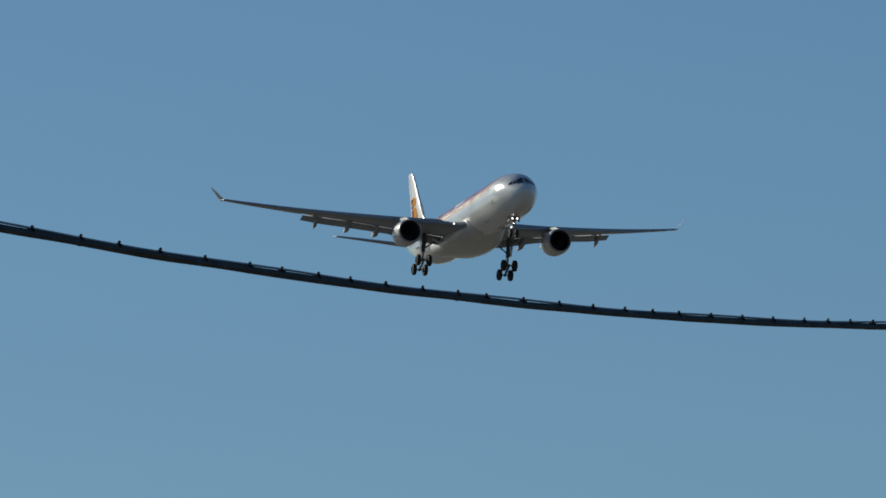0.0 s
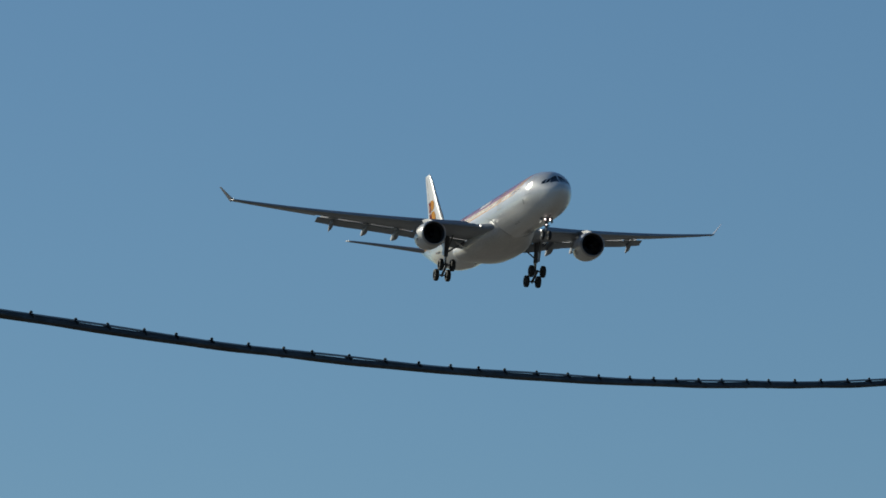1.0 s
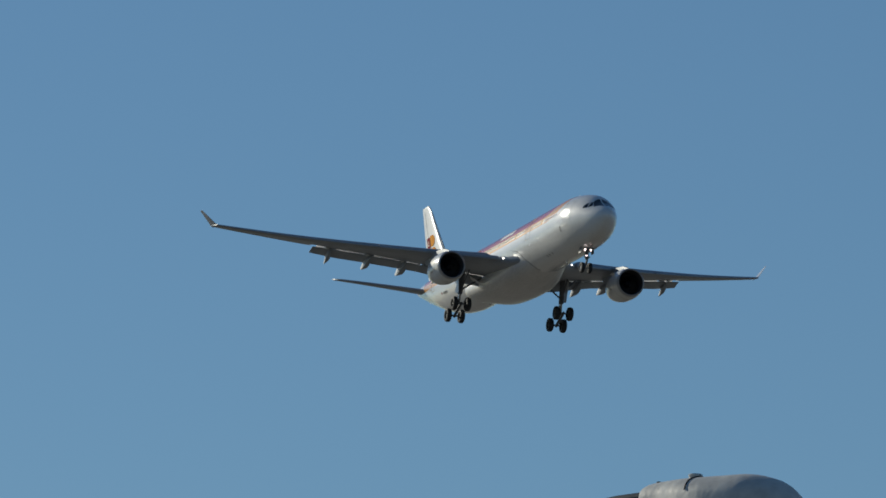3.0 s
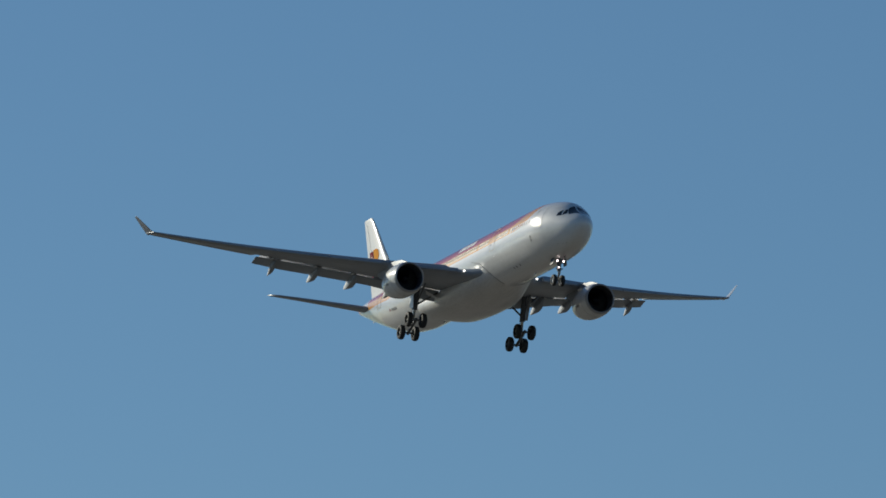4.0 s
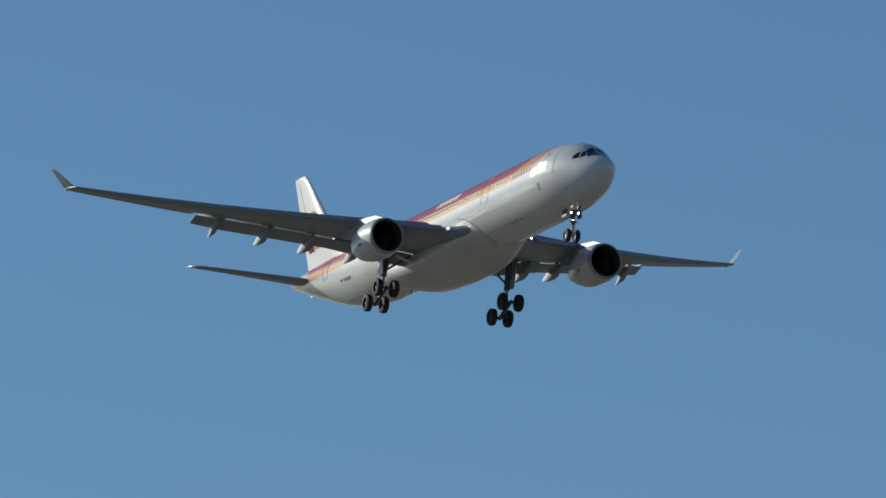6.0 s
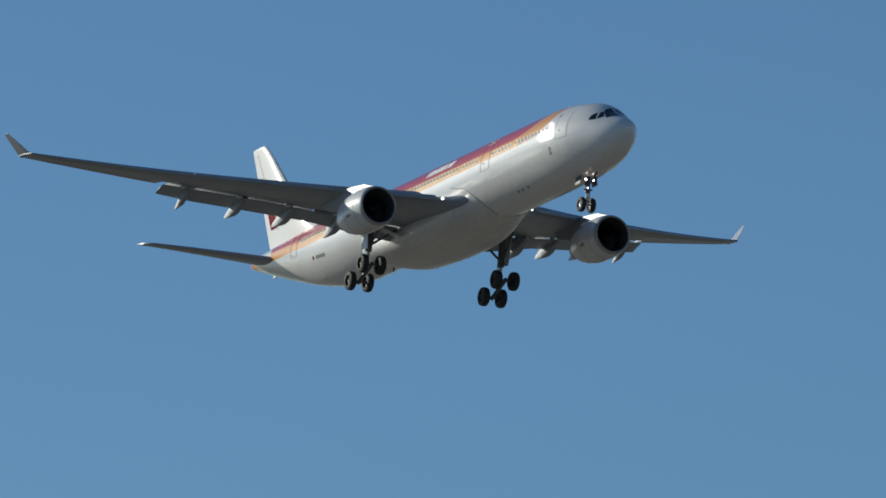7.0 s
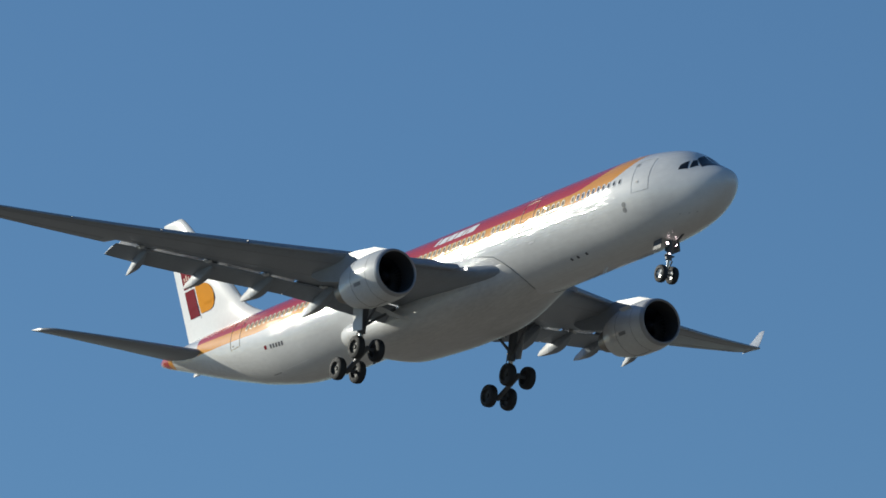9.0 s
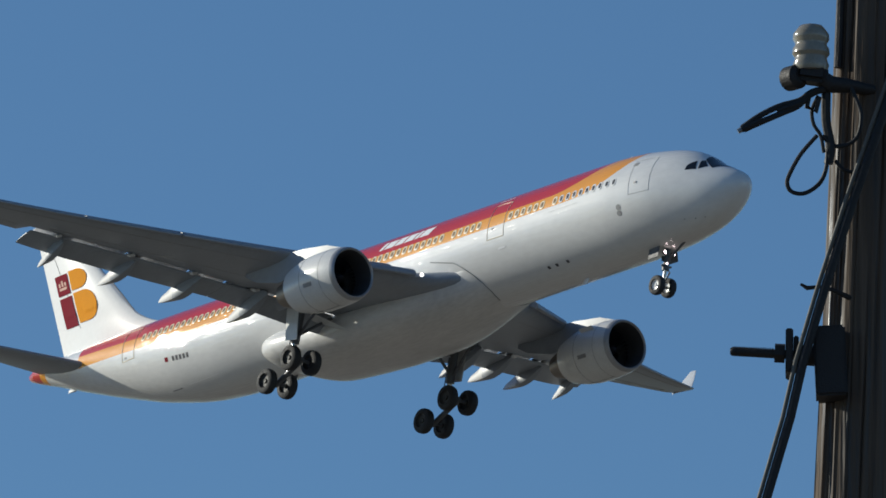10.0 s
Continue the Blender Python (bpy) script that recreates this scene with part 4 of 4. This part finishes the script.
# ---- the aerial cable ----
CABLE_DIR = Vector((0.8555, -0.5178, 0))
CABLE_START = Vector((-47.809, 14.639, 0))
CZ = (0.002214, -0.13825, 8.1336)
SPAN = 2 * 31.22


def cable_at(u, lift=0.0, off=0.0):
    z = CZ[0] * u * u + CZ[1] * u + CZ[2]
    return CABLE_START + CABLE_DIR * u + Vector((-CABLE_DIR.y, CABLE_DIR.x, 0)) * off + Vector((0, 0, z + lift))


def aerial_cable():
    c = new("aerial_cable")
    c.location = cable_at(0)
    tagged(c, "thick black lashed aerial cable sagging between poles", "cable")
    inv = Matrix.Translation(-cable_at(0))
    rng = random.Random(4)

    def add(name, bm, m, label="", smooth=True):
        bmesh.ops.transform(bm, matrix=inv, verts=bm.verts)
        return part(name, bm, m, c, label, smooth)

    us = list(np.arange(-0.05, SPAN, 0.12))
    wob = {round(u, 3): (noise.noise((u * 1.1, 0, 0)) * 0.005, noise.noise((u * 1.1, 7, 0)) * 0.004) for u in us}
    r = 0.0148
    add("main_cable", tube([cable_at(u, -0.004 + wob[round(u, 3)][0], wob[round(u, 3)][1]) for u in us], r, 10), CABLE, "thick black sheathed cable")
    add("second_cable", tube([cable_at(u, -0.008 - wob[round(u, 3)][1], 0.012 - wob[round(u, 3)][0]) for u in us], 0.009, 8), CABLE)
    add("carrier_strand", tube([cable_at(u, 0.014 + 0.003 * math.sin(u * 2.1)) for u in us], 0.0045, 6), STRAND, "thin steel carrier strand")
    u = 0.12
    while u < 26:
        p, q = cable_at(u), cable_at(u + 0.02)
        bm = tube([p + (q - p) * 0.0, q], 0.0185, 10)
        block((0.012, 0.012, 0.011), p + Vector((0, 0, 0.022)), 0.003, bm)
        add("cable_clip", bm, CABLE)
        u += (0.16 if u < 0.6 else 0.42) + rng.uniform(-0.06, 0.10)
    # tail of the cable bent down along the pole
    add("down_lead", tube([cable_at(0.25, -0.005), cable_at(0.13, -0.012), cable_at(0.06, -0.07), cable_at(0.03, -0.16), at_a(-0.07, -0.6, -0.03), at_a(-0.075, -1.6, -0.03)], 0.012, 10), CABLE)
    far = cable_at(SPAN)
    pole = new("street_pole")
    pole.location = (far.x, far.y, 0)
    tagged(pole, "dark round street pole holding the far cable end", "pole")
    part("shaft", spin([(0, 0.10), (far.z + 0.2, 0.06), (far.z + 0.2, 0.001)], "z", 24), DARKWOOD, pole)


aerial_cable()


def drop_cable():
    """The slack lead that leaves the pole behind the lamp arm."""
    a, b = at_a(0.155, -0.305, 0.07), at_a(9.0, -4.4, 14)
    pts = [at_a(0.06, -0.215, 0.04), at_a(0.09, -0.22, 0.05), at_a(0.125, -0.255, 0.06)]
    for t in np.linspace(0, 1, 50):
        p = a.lerp(b, t)
        pts.append(p - Vector((0, 0, 4 * 0.5 * t * (1 - t))))
    origin = pts[0].copy()
    ob = part("drop_cable", tube([p - origin for p in pts], 0.014, 8), CABLE)
    ob.location = origin
    tagged(ob, "slack black service cable running from the pole", "cable")


drop_cable()


# ---- the near wooden pole ----
POLE_B_AZ, POLE_B_DIST = -47.9173, 26.0
POLE_B = spot(POLE_B_AZ, POLE_B_DIST)
MID_B = 1.6 + 26.0 * math.tan(radians(14.2386))
SIDE_B = Vector((math.cos(radians(POLE_B_AZ)), -math.sin(radians(POLE_B_AZ)), 0))
DEEP_B = Vector((math.sin(radians(POLE_B_AZ)), math.cos(radians(POLE_B_AZ)), 0))


def wooden_pole():
    top = MID_B + 1.1
    pole = new("wooden_pole")
    pole.location = POLE_B
    tagged(pole, "weathered wooden utility pole with deep drying cracks", "utility pole")

    def b(r, u, d=0.0):
        """Right of the pole's axis, above the middle of its seen part, behind its axis."""
        return SIDE_B * r + DEEP_B * d + Vector((0, 0, MID_B + u))

    def add(name, bm, m, label="", parent=None):
        return part(name, bm, m, parent or pole, label)

    # shaft: uneven, cracked and leaning a little
    rings = []
    n = 150
    rng = random.Random(11)
    cracks = [(rng.uniform(0, 2 * math.pi), rng.uniform(0.03, 0.09), rng.uniform(0.006, 0.024)) for _ in range(34)]
    for z in list(np.linspace(-0.6, MID_B - 1.2, 30)) + list(np.linspace(MID_B - 1.1, top, 70)):
        r0 = 0.155 - 0.0055 * z
        lean = (z - MID_B) * 0.034
        ring = []
        for k in range(n):
            a = 2 * math.pi * k / n
            r = r0 + 0.006 * noise.noise((math.cos(a) * 2, math.sin(a) * 2, z * 0.7)) + 0.0035 * noise.noise((math.cos(a) * 9, math.sin(a) * 9, z * 1.2))
            for ca, w, dp in cracks:
                d = abs((a - ca - 0.06 * noise.noise((ca * 5, z * 0.8, 0)) + math.pi) % (2 * math.pi) - math.pi)
                if d < w:
                    r -= dp * (1 - d / w) * (0.6 + 0.6 * noise.noise((ca * 9, z * 1.5, 3)))
            ring.append(SIDE_B * (r * math.cos(a) + lean) + DEEP_B * (r * math.sin(a)) + Vector((0, 0, z)))
        rings.append(ring)
    add("shaft", loft(rings), WOOD)

    # porcelain insulator on an iron holder
    ins = new("insulator")
    ins.location = POLE_B + b(-0.1529, 0.4959, -0.16)
    tagged(ins, "ribbed white porcelain insulator wired to an iron holder", "insulator")
    prof = [(-0.052, 0.03), (-0.05, 0.044), (-0.034, 0.049), (-0.02, 0.044), (-0.012, 0.043), (-0.002, 0.05), (0.012, 0.049), (0.02, 0.043), (0.028, 0.043), (0.038, 0.049), (0.052, 0.048), (0.062, 0.041), (0.074, 0.032), (0.08, 0.012), (0.08, 0.001)]
    part("porcelain", spin(prof, "z", 32), PORCELAIN, ins)
    org = Vector(ins.location) - POLE_B

    def ipart(name, bm, m, label=""):
        bmesh.ops.translate(bm, vec=-org, verts=bm.verts)
        return part(name, bm, m, ins, label)

    ipart("holder", block((0.085, 0.07, 0.05), b(-0.1495, 0.4382, -0.16), 0.012, turn=pose(0, 0, 0, 0, 0, -POLE_B_AZ) @ pose(0, 0, 0, 0, 8, 0)), IRON)
    ipart("holder_ear", spin([(-0.03, 0.02), (-0.02, 0.033), (0.02, 0.033), (0.03, 0.02)], "x", 16, caps=True, center=b(-0.1991, 0.4286, -0.16)), IRON)
    ipart("pin", tube([b(-0.1450, 0.4413, -0.16), b(-0.0998, 0.4103, -0.16), b(-0.0547, 0.4128, -0.14), b(0.0130, 0.4115, -0.10)], [0.022, 0.024, 0.02, 0.014], 12), IRON)
    ipart("tie_loop", tube([b(-0.1566, 0.3793, -0.17), b(-0.1624, 0.3451, -0.17), b(-0.1383, 0.3328, -0.17), b(-0.1296, 0.3732, -0.17)], 0.007, 8), IRON)

    wire = new("service_wire")
    wire.location = POLE_B + b(-0.1297, 0.3743, -0.12)
    tagged(wire, "looped black service wire hanging from the insulator", "wire")
    worg = Vector(wire.location) - POLE_B

    def wpart(name, pts, r, m=CABLE, label=""):
        dense = []
        ctl = pts
        for i in range(len(ctl) - 1):
            p0, p1, p2, p3 = ctl[max(0, i - 1)], ctl[i], ctl[i + 1], ctl[min(len(ctl) - 1, i + 2)]
            for t in np.linspace(0, 1, 8, endpoint=(i == len(ctl) - 2)):
                dense.append(0.5 * (2 * p1 + (p2 - p0) * t + (2 * p0 - 5 * p1 + 4 * p2 - p3) * t * t + (3 * p1 - p0 - 3 * p2 + p3) * t ** 3) - worg)
        return part(name, tube(dense, r, 8), m, wire, label)

    wpart("lead", [b(-0.3297, 0.2742, -0.20), b(-0.2789, 0.2977, -0.20), b(-0.2267, 0.3239, -0.19), b(-0.1864, 0.3454, -0.18), b(-0.1446, 0.3841, -0.17), b(-0.0847, 0.4053, -0.15)], 0.008)
    wpart("lead", [b(-0.3328, 0.2804, -0.20), b(-0.2866, 0.3132, -0.20), b(-0.2343, 0.3425, -0.19), b(-0.1820, 0.3610, -0.18), b(-0.1372, 0.3919, -0.17), b(-0.0247, 0.4219, -0.13)], 0.008)
    wpart("lead_sleeve", [b(-0.3358, 0.2757, -0.20), b(-0.3059, 0.2898, -0.20), b(-0.2790, 0.3039, -0.20)], 0.0095)
    wpart("lead_sleeve", [b(-0.2417, 0.3285, -0.19), b(-0.2118, 0.3395, -0.19), b(-0.1775, 0.3563, -0.18)], 0.0085)
    wpart("bare_end", [b(-0.3447, 0.2694, -0.20), b(-0.3343, 0.2757, -0.20)], 0.007, STRAND)
    wpart("loop", [b(-0.1349, 0.2675, -0.17), b(-0.1766, 0.2176, -0.17), b(-0.2048, 0.1663, -0.17), b(-0.2136, 0.1353, -0.17), b(-0.1999, 0.1121, -0.17), b(-0.1655, 0.1092, -0.17), b(-0.1282, 0.1383, -0.16), b(-0.1105, 0.1802, -0.16), b(-0.1078, 0.2387, -0.15), b(-0.1111, 0.2885, -0.15), b(-0.1146, 0.3662, -0.15)], 0.0058)
    wpart("thick_lead", [b(-0.1117, 0.3896, -0.15), b(-0.1112, 0.3118, -0.15), b(-0.0988, 0.2419, -0.15), b(-0.1046, 0.1953, -0.15)], 0.0125)
    wpart("thin_lead", [b(-0.1326, 0.3790, -0.16), b(-0.1489, 0.3401, -0.16), b(-0.1442, 0.3012, -0.16), b(-0.1260, 0.2702, -0.16), b(-0.1167, 0.2236, -0.16)], 0.005)
    wpart("big_loop", [b(-0.1215, 0.2702, -0.16), b(-0.0914, 0.2450, -0.15), b(-0.0539, 0.2483, -0.15), b(-0.0270, 0.2733, -0.15), b(-0.0182, 0.3278, -0.15), b(-0.0320, 0.3744, -0.15), b(-0.0471, 0.4055, -0.15)], 0.0058)
    wpart("stub", [b(-0.0867, 0.2058, -0.14), b(-0.0655, 0.1826, -0.14), b(-0.0415, 0.1775, -0.13)], 0.005)

    # conduit strip on the edge of the pole
    strip = part("cover_strip", tube([b(-0.0731, 0.7355, -0.06), b(-0.0768, 0.5785, -0.06), b(-0.0808, 0.4845, -0.06)], 0.011, 8), IRON, pole)

    # guy wire that crosses in front
    guy = new("guy_wire")
    guy.location = POLE_B + b(-0.2790, -0.7283, -0.20)
    tagged(guy, "taut dark cable with a thin strand running down past the pole", "cable")
    gorg = Vector(guy.location) - POLE_B
    for nm, off, r, m, lab in (("cable", 0.02, 0.0125, CABLE, ""), ("strand", 0.0, 0.006, DULL, "thin grey steel strand")):
        pts = []
        for p in (b(0.0949, 0.5432, -0.19), b(0.0474, 0.4028, -0.19), b(-0.0531, 0.0998, -0.19), b(-0.1338, -0.1630, -0.19), b(-0.1878, -0.3554, -0.19), b(-0.2211, -0.5088, -0.19), b(-0.2820, -0.7260, -0.19), b(-0.4161, -1.2095, -0.19), b(-0.5873, -1.8417, -0.19)):
            pts.append(p + SIDE_B * off - gorg)
        part(nm, tube(pts, r, 10), m, guy, lab)

    # threaded bolt with washer and square plates
    bolt = new("bracket_bolt")
    bolt.location = POLE_B + b(-0.2004, -0.3231, -0.12)
    tagged(bolt, "dark iron through-bolt with nut and square washers", "bolt")
    borg = Vector(bolt.location) - POLE_B

    def bpart(name, bm, m=IRON):
        bmesh.ops.translate(bm, vec=-borg, verts=bm.verts)
        return part(name, bm, m, bolt)

    flat = pose(0, 0, 0, 0, 0, -POLE_B_AZ)
    bpart("threaded_rod", tube([b(-0.3619, -0.3141, -0.13), b(-0.3559, -0.3141, -0.13), b(-0.1107, -0.3282, -0.13)], [0.008, 0.0125, 0.0125], 14))
    for i in range(17):
        p = b(-0.3499, -0.3141, -0.13).lerp(b(-0.2437, -0.3181, -0.13), i / 17)
        bpart("thread", tube([p, p + SIDE_B * 0.0028], 0.0137, 12))
    bpart("nut", tube([b(-0.2437, -0.3181, -0.13), b(-0.2168, -0.3195, -0.13)], 0.027, 6))
    bpart("washer", block((0.02, 0.1, 0.118), b(-0.2048, -0.3210, -0.13), 0.003, turn=flat))
    bpart("washer", block((0.014, 0.08, 0.085), b(-0.1869, -0.3224, -0.13), 0.003, turn=flat))
    bpart("spacer", tube([b(-0.1854, -0.3224, -0.13), b(-0.1376, -0.3252, -0.13)], 0.028, 12))
    bpart("plate", block((0.085, 0.1, 0.19), b(-0.096, -0.345, -0.12), 0.006, turn=flat @ pose(0, 0, 0, 0, -3, 0)))
    # small hook nail higher up
    nail = part("nail", tube([b(-0.1760, -0.1347, -0.15) - borg, b(-0.1595, -0.1454, -0.15) - borg, b(-0.1237, -0.1396, -0.14) - borg, b(-0.0892, -0.1462, -0.13) - borg, b(-0.0443, -0.1601, -0.10) - borg], [0.004, 0.0065, 0.005, 0.006, 0.008], 8), IRON, bolt)


wooden_pole()



def motions():
    rows = [
        (0.0, -1194.05, 284.54, 174.02, -1.710, -1.050, 0.393),
        (0.5, -1154.92, 287.05, 171.96, -1.765, -1.124, 0.369),
        (1.0, -1115.78, 289.57, 169.90, -1.819, -1.198, 0.346),
        (1.5, -1076.65, 292.08, 167.84, -1.873, -1.272, 0.322),
        (2.0, -1037.52, 294.60, 165.79, -1.928, -1.346, 0.299),
        (2.5, -998.38, 297.11, 163.73, -1.982, -1.420, 0.275),
        (3.0, -959.25, 299.63, 161.67, -1.998, -1.504, 0.317),
        (3.5, -920.12, 302.15, 159.61, -2.014, -1.588, 0.359),
        (4.0, -880.98, 304.66, 157.56, -2.030, -1.672, 0.401),
        (4.5, -841.85, 307.18, 155.50, -2.047, -1.755, 0.443),
        (5.0, -802.72, 309.69, 153.44, -2.063, -1.839, 0.485),
        (5.5, -763.58, 312.21, 151.38, -2.052, -1.742, 0.332),
        (6.0, -724.45, 314.72, 149.32, -2.041, -1.645, 0.179),
        (6.5, -685.32, 317.24, 147.27, -2.030, -1.547, 0.026),
        (7.0, -646.18, 319.75, 145.21, -2.019, -1.450, -0.127),
        (7.5, -607.05, 322.27, 143.15, -2.008, -1.353, -0.280),
        (8.0, -567.92, 324.78, 141.09, -2.111, -1.474, -0.425),
        (8.5, -528.78, 327.30, 139.03, -2.214, -1.595, -0.570),
        (9.0, -489.65, 329.81, 136.98, -2.317, -1.716, -0.715),
        (9.5, -450.52, 332.33, 134.92, -2.420, -1.837, -0.860),
        (10.0, -411.39, 334.84, 132.86, -2.524, -1.958, -1.005),
    ]
    walk(airliner, [(t, pose(x, y, z, rx, ry, rz)) for t, x, y, z, rx, ry, rz in rows])


motions()
